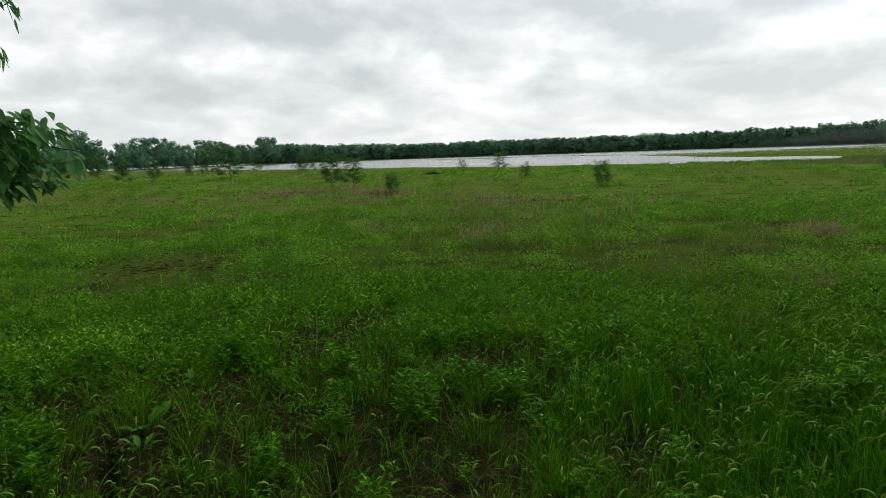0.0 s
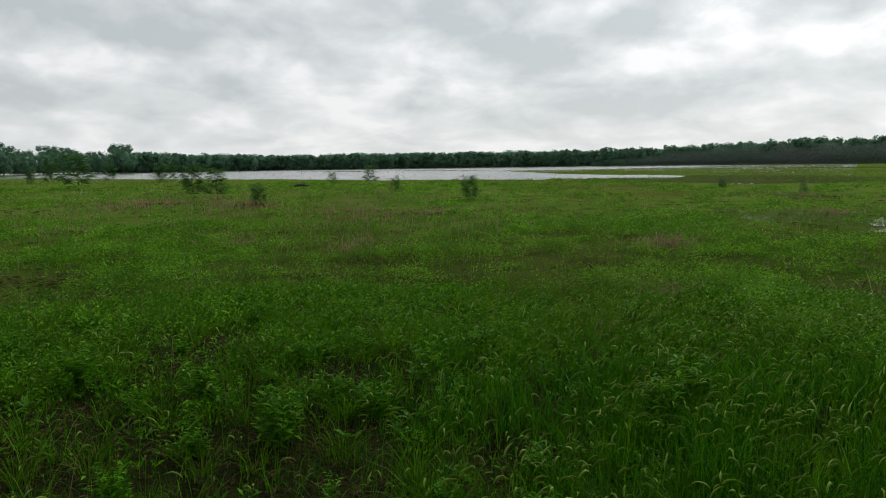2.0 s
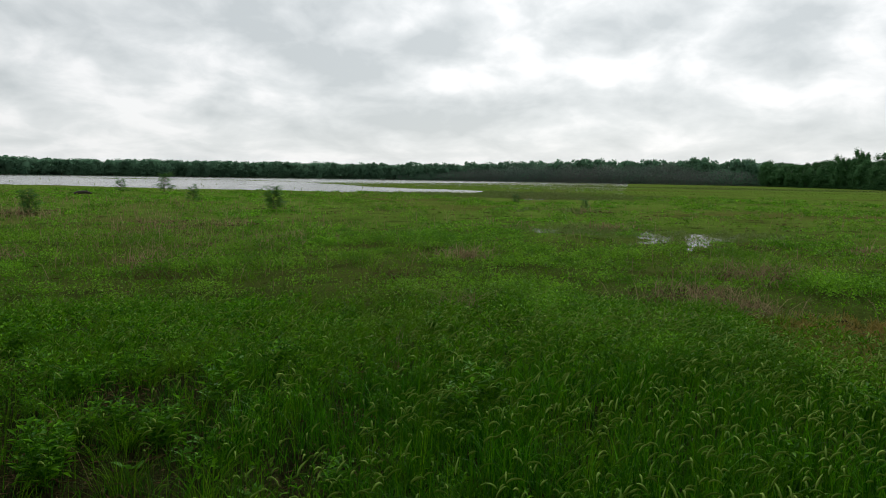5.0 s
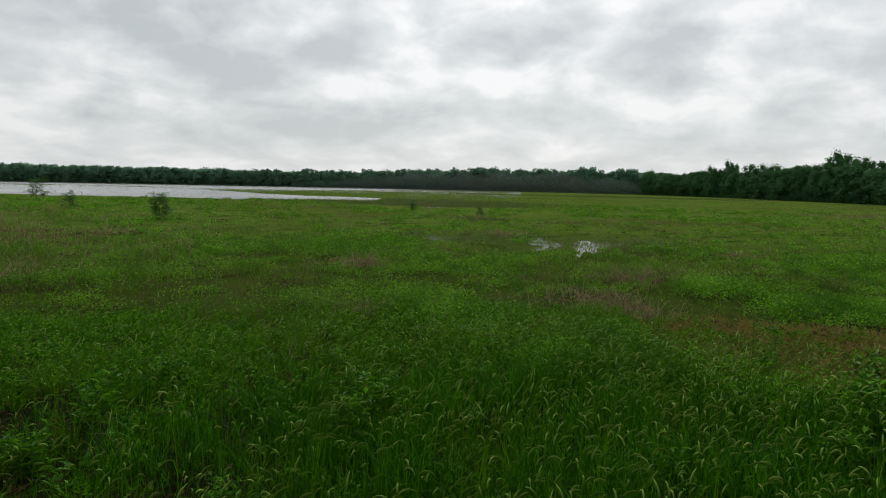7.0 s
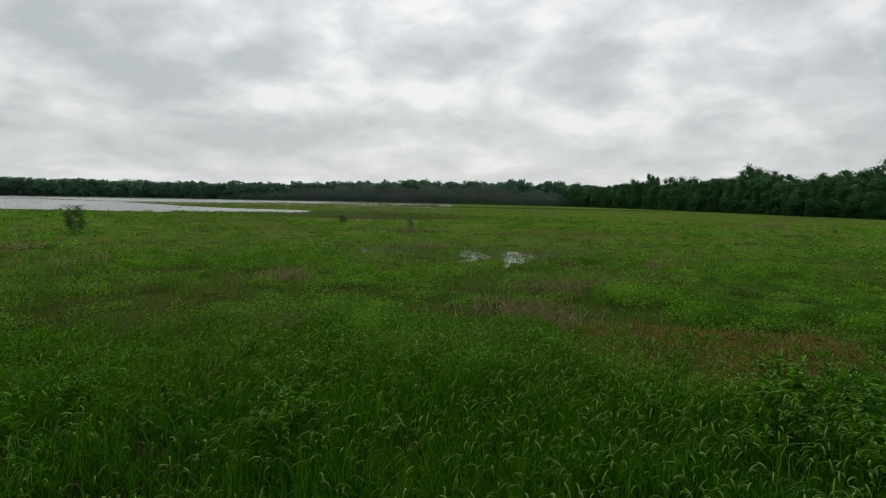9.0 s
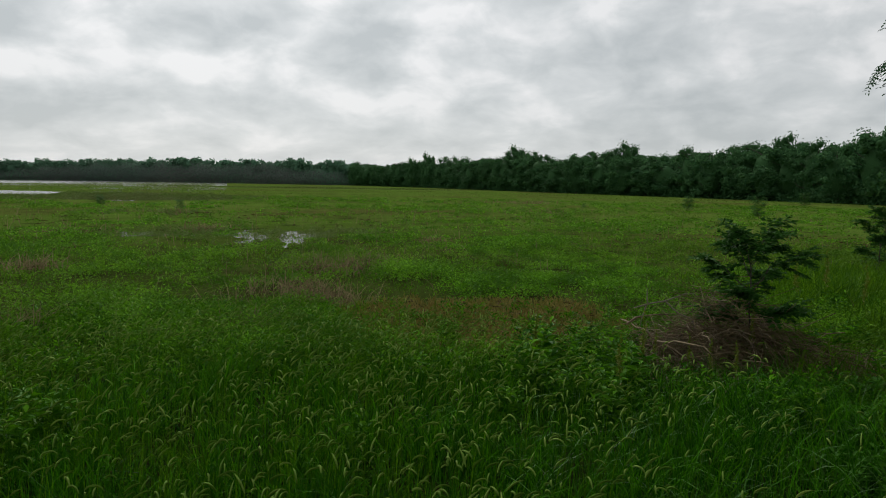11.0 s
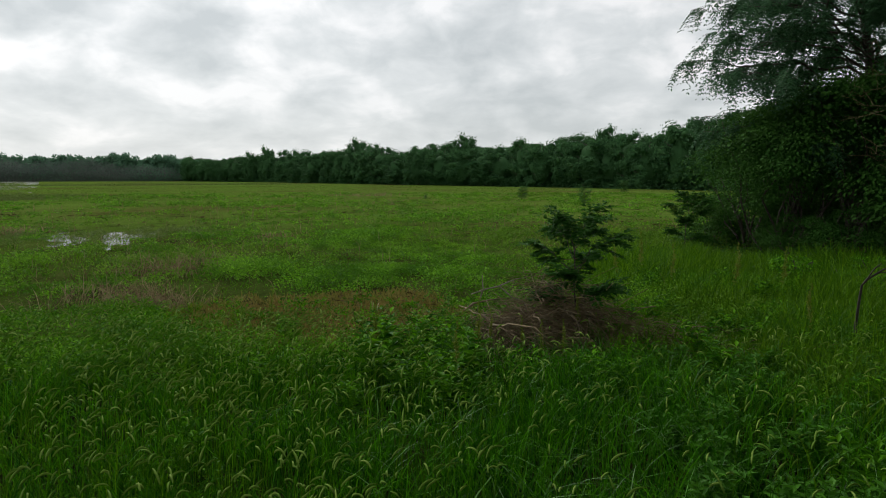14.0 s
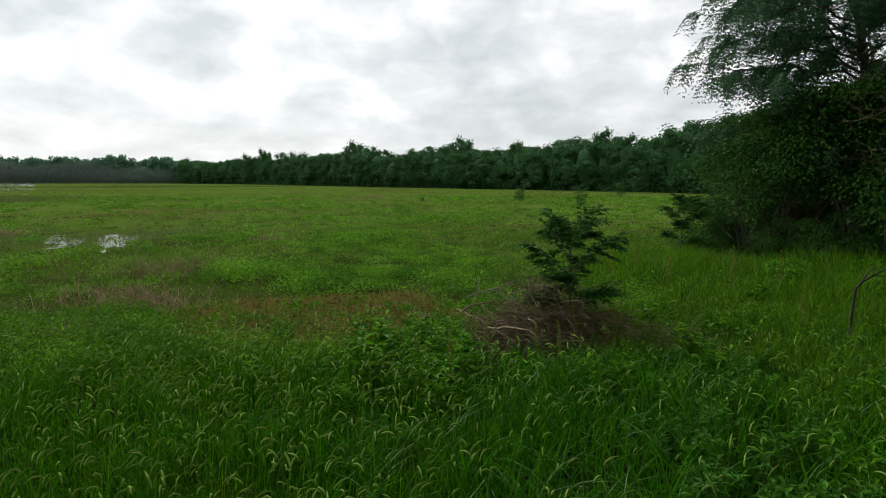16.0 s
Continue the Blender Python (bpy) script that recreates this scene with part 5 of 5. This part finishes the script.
# tufts with long arching blades
g = Geo()
tx, ty = scatter(950, 1.6, 9.0, -40, 60)
tx, ty = keep(tx, ty, 1 - 0.62 * bare_area(tx, ty))
k = np.repeat(np.arange(len(tx)), 52)
size = rng.uniform(0.4, 1.1, len(tx))[k]
a = rng.uniform(0, 2 * np.pi, len(k))
q = rng.uniform(0, 0.10, len(k)) * size
x, y = tx[k] + np.cos(a) * q, ty[k] + np.sin(a) * q
blades(g, x, y, ground_z(x, y) - 0.01, 0.34 * size * rng.uniform(0.5, 1.1, len(k)), rng.uniform(0.0022, 0.0045, len(k)), rng.uniform(0.3, 1.2, len(k)), 3, 0.3, a)
stuff("grass_tufts", g, GRASS, "arching tufts of fine green grass", "grass")

# tall grass between the brush pile and the thicket
g = Geo()
x, y = scatter(34000, 3.6, 14.0, 82, 112)
x, y = keep(x, y, (0.35 + 0.65 * vnoise(x, y, 1.0, 45, 2)) * np.clip((np.degrees(np.arctan2(x, y)) - 84) / 6, 0.05, 1) * np.clip((np.hypot(x, y) - 4.6) / 2.0, 0.04, 1) * (1 - bare_area(x, y)))
d = np.hypot(x, y)
blades(g, x, y, ground_z(x, y) - 0.01, (0.16 + 0.55 * vnoise(x, y, 0.8, 46, 2)) * rng.uniform(0.5, 1.2, len(x)), 0.003 + 0.0009 * d, rng.uniform(0.05, 1.0, len(x)), 3)
stuff("tall_grass", g, TALL, "tall yellow-green grass in front of the thicket", "grass")


def herb_domes(geo, cx, cy, radius, height, per, leaf_len, leaf_wide):
    """Low leafy clumps: leaves on the outside of small domes."""
    k = np.repeat(np.arange(len(cx)), per)
    n = len(k)
    a, q = rng.uniform(0, 2 * np.pi, n), np.sqrt(rng.uniform(0, 1, n))
    x, y = cx[k] + np.cos(a) * q * radius[k], cy[k] + np.sin(a) * q * radius[k]
    z = ground_z(cx, cy)[k] + height[k] * np.sqrt(np.maximum(1.02 - q**2, 0)) * rng.uniform(0.45, 1.08, n)
    b = a + rng.normal(scale=0.9, size=n)
    way = np.stack([np.cos(b), np.sin(b), rng.uniform(0.0, 1.3, n)], 1)
    up = np.stack([np.cos(a) * q, np.sin(a) * q, np.full(n, 0.9)], 1) + rng.normal(scale=0.3, size=(n, 3))
    leaves(geo, np.stack([x, y, z], 1), way, up, leaf_len[k] * rng.uniform(0.6, 1.4, n), leaf_wide[k] * rng.uniform(0.7, 1.3, n))


g = Geo()
x, y = scatter(11000, 1.7, 9.0)
x, y = keep(x, y, np.clip(0.25 + (vnoise(x, y, 1.6, 51, 3) - 0.42) * 4, 0.08, 1) * (1 - 0.9 * bare_area(x, y)) * (1 - 0.85 * mat_area(x, y)) * (1 - 0.7 * lush(x, y)) * np.clip(0.42 + (np.hypot(x, y) - 5) * 0.2, 0.42, 1))
n = len(x)
d = np.hypot(x, y)
herb_domes(g, x, y, rng.uniform(0.05, 0.15, n), rng.uniform(0.05, 0.22, n), 22, 0.026 + 0.0036 * d, 0.008 + 0.0014 * d)
stuff("low_weeds", g, WEED, "low leafy green weeds covering the ground", "weeds")

# seeding grass with nodding heads
stalks, heads = Geo(), Geo()
x, y = scatter(27000, 1.5, 8.6)
x, y = keep(x, y, (0.42 + 0.58 * lush(x, y)) * (0.3 + 0.9 * vnoise(x, y, 0.8, 55, 2)) * (1 - 0.75 * np.clip(1.6 - np.hypot(x - 6.1, y - 0.7) / 1.2, 0, 1)) * (1 - 0.95 * bare_area(x, y)) * (1 - 0.9 * mat_area(x, y)) * np.interp(np.degrees(np.arctan2(x, y)), (20, 60, 78, 92), (0.75, 0.78, 0.50, 0.18)))
n = len(x)
z0 = ground_z(x, y)
hh = (0.24 + 0.20 * lush(x, y) + 0.12 * vnoise(x, y, 0.6, 41, 3)) * rng.uniform(0.75, 1.15, n)
a = rng.normal(-0.6, 1.1, n)
ca, sa = np.cos(a), np.sin(a)
lean = 0.12 * hh
blades(stalks, x, y, z0, hh * 1.02, np.full(n, 0.0026), np.full(n, 0.12), 2, 0.0, a)
length = rng.uniform(0.045, 0.110, n)
curl = rng.uniform(0.6, 2.4, n)
c = np.stack([x + ca * lean, y + sa * lean, z0 + hh], 1)
rows = []
for k in range(6):
    ang = 0.35 + k / 5 * curl
    sn, cs, w = np.sin(ang), np.cos(ang), [0.4, 0.9, 1.0, 0.9, 0.6, 0.12][k]
    c = c + np.stack([ca * sn, sa * sn, cs], 1) * (length / 6)[:, None]
    side_ = np.stack([-sa, ca, 0 * a], 1)
    nor = np.stack([-ca * cs, -sa * cs, sn], 1)
    for j in range(3):
        f = j * 2 * math.pi / 3
        rows.append(c + (side_ * math.cos(f) + nor * math.sin(f)) * (0.0054 * w) * rng.uniform(0.8, 1.2, n)[:, None])
v = np.stack(rows, 1).reshape(-1, 3)
b = (np.arange(n) * 18)[:, None]
q = [b + np.array([3 * k + j, 3 * k + (j + 1) % 3, 3 * k + 3 + (j + 1) % 3, 3 * k + 3 + j]) for k in range(5) for j in range(3)]
heads.add(v, np.concatenate(q))
stuff("grass_stalks", stalks, GRASS, "upright green stalks of seeding grass", "grass")
stuff("grass_seed_heads", heads, HEADS, "pale green nodding seed heads of foxtail grass", "grass")

# middle field
def swell(x, y):
    """The field's growth rises and sinks in low cushions, 0 to 1."""
    return np.clip(0.5 + 1.9 * (vnoise(x, y, 1.7, 181, 3) - 0.5), 0, 1)


def forbs(x, y):
    """How far broad leaves close over the grass, 0 to 1; a bright belt of them borders the flattened mat."""
    belt = np.exp(-(((np.hypot(x, y) - 10.6 - 2.2 * vnoise(x, y, 4.0, 33, 2)) / 1.8) ** 2)) * np.clip((np.degrees(np.arctan2(x, y)) - 50) / 8, 0, 1)
    return np.clip(np.maximum(0.5 + 2.4 * (vnoise(x, y, 3.4, 191, 3) - 0.47), 1.3 * belt), 0, 1)


g = Geo()
x, y = scatter(150000, 5.8, 24.0)
x, y = keep(x, y, (0.30 + 0.70 * vnoise(x, y, 1.8, 71, 3)) * np.maximum(clumps(x, y, 0.6, 73), 0.15) * np.clip((26 - np.hypot(x, y)) / 12, 0.1, 1) * (1 - 0.55 * bare_area(x, y)) * (1 - 0.35 * dead_area(x, y)) * (0.25 + 0.75 * clear(x, y)) * (1 - 0.8 * mat_area(x, y)) * (1 - 0.55 * forbs(x, y)))
d = np.hypot(x, y)
h = (0.07 + 0.36 * swell(x, y) * vnoise(x, y, 0.9, 81, 3)) * rng.uniform(0.4, 1.2, len(x)) * (1 - 0.7 * mat_area(x, y)) * (0.3 + 0.7 * clear(x, y))
blades(g, x, y, ground_z(x, y) - 0.01, h, 0.003 + 0.0006 * d, rng.uniform(0.2, 1.4, len(x)), 3, 0.35)
stuff("field_grass", g, GRASS, "uneven green field grass", "grass")


def leaf_mats(geo, n, r0, r1, per, grow, most, seed):
    """Cushions of low broad leaves that close over the field, thinner with distance."""
    x, y = scatter(n, r0, r1)
    d = np.hypot(x, y)
    x, y = keep(x, y, np.clip(r0 / d, 0, 1) ** 1.15 * (0.26 + 0.74 * forbs(x, y)) * np.clip(0.40 + 1.1 * swell(x, y), 0, 1) * np.clip((vnoise(x, y, 1.1, seed, 2) - 0.34) * 5, 0.05, 1) * (1 - bare_area(x, y)) * (1 - mat_area(x, y)) * clear(x, y) * (1 - 0.95 * np.clip(1.4 * dead_area(x, y), 0, 1)) * (lake_depth(x, y) < -0.05))
    n, d = len(x), np.hypot(x, y)
    low = np.clip(-lake_depth(x, y) / 1.0, 0.2, 1)
    wide = rng.uniform(0.12, 0.50, n) * (1 + 0.022 * d)
    tall = (0.03 + most * swell(x, y) ** 1.4 * rng.uniform(0.5, 1.25, n)) * low
    herb_domes(geo, x, y, wide, tall, per, grow[0] + grow[1] * d, grow[2] + grow[3] * d)


g = Geo()
leaf_mats(g, 44000, 5.6, 21.0, 54, (0.030, 0.0014, 0.011, 0.0008), 0.40, 201)
leaf_mats(g, 17000, 19.0, 66.0, 62, (0.030, 0.0014, 0.014, 0.0010), 0.32, 203)
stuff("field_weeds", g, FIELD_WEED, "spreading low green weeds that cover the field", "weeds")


def shore_low(x, y):
    """Grass stays short towards the water."""
    return np.clip(-lake_depth(x, y) / 1.4, 0.15, 1) * (0.35 + 0.65 * clear(x, y))


# far field up to the shore and the hedgerow
g = Geo()
x, y = scatter(70000, 13.0, 60.0)
x, y = keep(x, y, (0.25 + 0.8 * vnoise(x, y, 4.0, 101, 3)) * np.clip((np.hypot(x, y) - 11) / 14, 0.05, 1) * (1 - 0.5 * dead_area(x, y)) * (0.3 + 0.7 * clear(x, y)) * (lake_depth(x, y) < 0.0) * (1 - 0.5 * forbs(x, y)))
d = np.hypot(x, y)
h = (0.03 + 0.22 * vnoise(x, y, 2.5, 111, 3) * swell(x, y)) * rng.uniform(0.5, 1.2, len(x)) * shore_low(x, y)
blades(g, x, y, ground_z(x, y) - 0.02, h, 0.008 + 0.0009 * d, rng.uniform(0.3, 1.5, len(x)), 2)
x, y = scatter(42000, 58.0, 125.0)
x, y = keep(x, y, (0.4 + 0.7 * vnoise(x, y, 8.0, 121, 3)) * (lake_depth(x, y) < -0.1))
d = np.hypot(x, y)
blades(g, x, y, ground_z(x, y) - 0.02, (0.05 + 0.16 * vnoise(x, y, 7.0, 131, 3)) * rng.uniform(0.5, 1.2, len(x)) * shore_low(x, y), 0.08 + 0.0012 * d, rng.uniform(0.3, 1.2, len(x)), 2)
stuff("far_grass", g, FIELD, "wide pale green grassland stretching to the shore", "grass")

# reeds and drowned stalks along the shore and on the bank
g = Geo()
x, y = scatter(48000, 52.0, 240.0, -24, 60)
s = lake_depth(x, y)
x, y = keep(x, y, np.clip((62 - np.degrees(np.arctan2(x, y))) / 26, 0, 1) ** 2 * np.where(s > 0.15, 0.022, np.where(s > -0.4, 0.12, np.where(np.hypot(x, y) > 110, 0.5, 0.02))))
d, s = np.hypot(x, y), lake_depth(x, y)
blades(g, x, y, np.maximum(ground_z(x, y), WATER_Z) - 0.02, np.where(s > 0.15, rng.uniform(0.10, 0.40, len(x)), rng.uniform(0.03, 0.12, len(x))), 0.03 + 0.0007 * d, rng.uniform(0.0, 0.8, len(x)), 2)
x, y = scatter(30000, 64.0, 270.0, 0, 42)
az, d = np.degrees(np.arctan2(x, y)), np.hypot(x, y)
x, y = keep(x, y, (d > np.interp(az, BANK_AZ, BANK_NEAR) - 2) & (d < np.interp(az, BANK_AZ, BANK_FAR) + 2))
d = np.hypot(x, y)
blades(g, x, y, np.maximum(ground_z(x, y), WATER_Z) - 0.02, rng.uniform(0.04, 0.14, len(x)), 0.05 + 0.0016 * d, rng.uniform(0.3, 1.6, len(x)), 2)
x, y = scatter(5200, 138.0, 158.0, 34, 62)
x, y = keep(x, y, np.clip((np.degrees(np.arctan2(x, y)) - 34) / 12, 0, 1) * np.clip((62 - np.degrees(np.arctan2(x, y))) / 8, 0, 1))
blades(g, x, y, ground_z(x, y), rng.uniform(0.1, 0.4, len(x)) * (vnoise(x, y, 9.0, 77, 2) + 0.2), np.full(len(x), 0.3), rng.uniform(0.0, 0.5, len(x)), 2)
stuff("marsh_reeds", g, SEDGE, "olive sedge and drowned stalks along the shore", "reeds")

# blades that stand in the puddles
g = Geo()
for pa, pd, a, b in PUDDLES + MARSH:
    n = int(160 * a * b + 60)
    px, py = polar(pa, pd)
    x, y = px + rng.normal(scale=(a + b) * 0.5, size=n), py + rng.normal(scale=(a + b) * 0.5, size=n)
    d = np.hypot(x, y)
    blades(g, x, y, np.full(n, -0.08), rng.uniform(0.06, 0.24, n), 0.004 + 0.0006 * d, rng.uniform(0.2, 1.8, n), 3)
    n = int(60 * a * b + 40)
    x, y = px + rng.normal(scale=(a + b) * 0.5, size=n), py + rng.normal(scale=(a + b) * 0.5, size=n)
    d = np.hypot(x, y)
    herb_domes(g, x, y, rng.uniform(0.05, 0.22, n), rng.uniform(0.06, 0.17, n), 20, 0.03 + 0.0016 * d, 0.010 + 0.0007 * d)
stuff("wet_grass", g, SEDGE, "thin grass blades standing in the puddles", "grass")

# dead stalks and flattened litter
def broken(x, y):
    return np.clip((vnoise(x, y, 0.8, 221, 2) - 0.38) * 4, 0, 1)


g = Geo()
for bx, by, r in DEAD:
    n = int(110 * r + 40) if math.hypot(bx, by) > 14 else int(330 * r + 60)
    x, y = bx + rng.normal(scale=r * 0.50, size=n), by + rng.normal(scale=r * 0.50, size=n)
    x, y = keep(x, y, broken(x, y))
    n, d = len(x), np.hypot(x, y)
    blades(g, x, y, ground_z(x, y), rng.uniform(0.12, 0.5, n) * rng.uniform(0.5, 1.0, n), 0.003 + 0.0008 * d, rng.uniform(0.1, 1.8, n), 3)
x, y = np.concatenate([7.1 + rng.normal(scale=0.5, size=70), 9.9 + rng.normal(scale=0.7, size=80)]), np.concatenate([6.4 + rng.normal(scale=0.4, size=70), 7.7 + rng.normal(scale=0.4, size=80)])
blades(g, x, y, ground_z(x, y), rng.uniform(0.2, 0.6, 150), rng.uniform(0.005, 0.010, 150), rng.uniform(0.2, 1.4, 150), 3)
x, y = scatter(1300, 3.0, 40.0)
d = np.hypot(x, y)
blades(g, x, y, ground_z(x, y), rng.uniform(0.15, 0.55, len(x)), 0.002 + 0.0005 * d, rng.uniform(0.05, 0.8, len(x)), 2)
x, y = scatter(56000, 11.0, 60.0, -40, 70)
az, d = np.degrees(np.arctan2(x, y)), np.hypot(x, y)
straw_belt = np.exp(-(((az - 9) / 11) ** 2) - ((d - 18) / 6) ** 2) + 1.0 * np.exp(-(((az + 8) / 14) ** 2) - ((d - 30) / 9) ** 2) + 0.12 * np.exp(-(((az - 48) / 9) ** 2) - ((d - 12) / 4) ** 2)
x, y = keep(x, y, np.clip((vnoise(x, y, 2.4, 17, 3) - 0.42) * 5, 0, 1) * np.clip(0.03 + straw_belt, 0, 1) * (lake_depth(x, y) < -0.3))
d = np.hypot(x, y)
blades(g, x, y, ground_z(x, y), rng.uniform(0.2, 0.55, len(x)), 0.0015 + 0.0005 * d, rng.uniform(0.05, 0.9, len(x)), 2)
stuff("dead_stalks", g, STRAW, "dry tan stalks left standing from last year", "dead grass")

# dark tangles of last year's weeds beside the flattened mat
g = Geo()
for bx, by, r in ((7.3, 6.7, 0.85), (6.7, 6.2, 0.35), (9.8, 7.8, 0.9), (10.7, 7.3, 0.6), (8.9, 8.2, 0.5), (7.9, 5.8, 0.5), (5.7, 5.4, 0.3), (4.6, 9.9, 0.6), (12.6, 5.6, 0.5), (1.5, 11.5, 0.6), (-2.8, 12.5, 0.6)):
    n = int(340 * r + 40)
    x, y = bx + rng.normal(scale=r * 0.7, size=n), by + rng.normal(scale=r * 0.6, size=n)
    x, y = keep(x, y, broken(x, y))
    n = len(x)
    blades(g, x, y, ground_z(x, y), rng.uniform(0.12, 0.46, n) * rng.uniform(0.6, 1.0, n), rng.uniform(0.004, 0.009, n), rng.uniform(0.6, 2.4, n), 4, 0.30)
stuff("dead_weeds", g, LITTER, "dark brown tangle of dead weeds lying in the grass", "dead weeds")

g = Geo()
x, y = scatter(60000, 1.2, 34.0)
x, y = keep(x, y, np.clip(0.5 * bare_area(x, y) + dead_area(x, y) * 0.9 + 0.05 * mat_area(x, y), 0.03, 1))
x2, y2 = 7.55 + rng.uniform(-2.3, 2.3, 1300), 3.6 + rng.uniform(-2.3, 2.3, 1300)
x2, y2 = keep(x2, y2, mat_area(x2, y2))
x3, y3 = scatter(9000, 1.2, 7.0, -40, 40)
x3, y3 = keep(x3, y3, 0.05 + bare_area(x3, y3))
x3, y3 = np.concatenate([x3, -3.97 + rng.normal(scale=0.8, size=300)]), np.concatenate([y3, 10.8 + rng.normal(scale=0.45, size=300)])
x, y = np.concatenate([x, x2, x3]), np.concatenate([y, y2, y3])
n = len(x)
d = np.hypot(x, y)
a = rng.uniform(0, 2 * np.pi, n)
p = np.stack([x, y, ground_z(x, y) + rng.uniform(0.005, 0.06, n)], 1)
way = np.stack([np.cos(a), np.sin(a), rng.uniform(-0.1, 0.35, n)], 1)
leaves(g, p, way, np.array([[0, 0, 1.0]]) + rng.normal(scale=0.25, size=(n, 3)), (0.06 + 0.006 * d) * rng.uniform(0.5, 1.4, n), 0.006 + 0.0018 * d)
stuff("dead_litter", g, LITTER, "flattened brown dead leaves and stems on the soil", "dead grass")
# short yellowing turf on the flattened mat
g = Geo()
x, y = 7.55 + rng.uniform(-2.3, 2.3, 42000), 3.6 + rng.uniform(-2.3, 2.3, 42000)
x, y = keep(x, y, mat_area(x, y) * (0.3 + 0.8 * vnoise(x, y, 0.5, 66, 2)))
blades(g, x, y, ground_z(x, y), rng.uniform(0.03, 0.12, len(x)), rng.uniform(0.010, 0.020, len(x)), rng.uniform(0.2, 1.0, len(x)), 2)
stuff("short_turf", g, TURF, "short yellowing turf on a flattened patch", "grass")
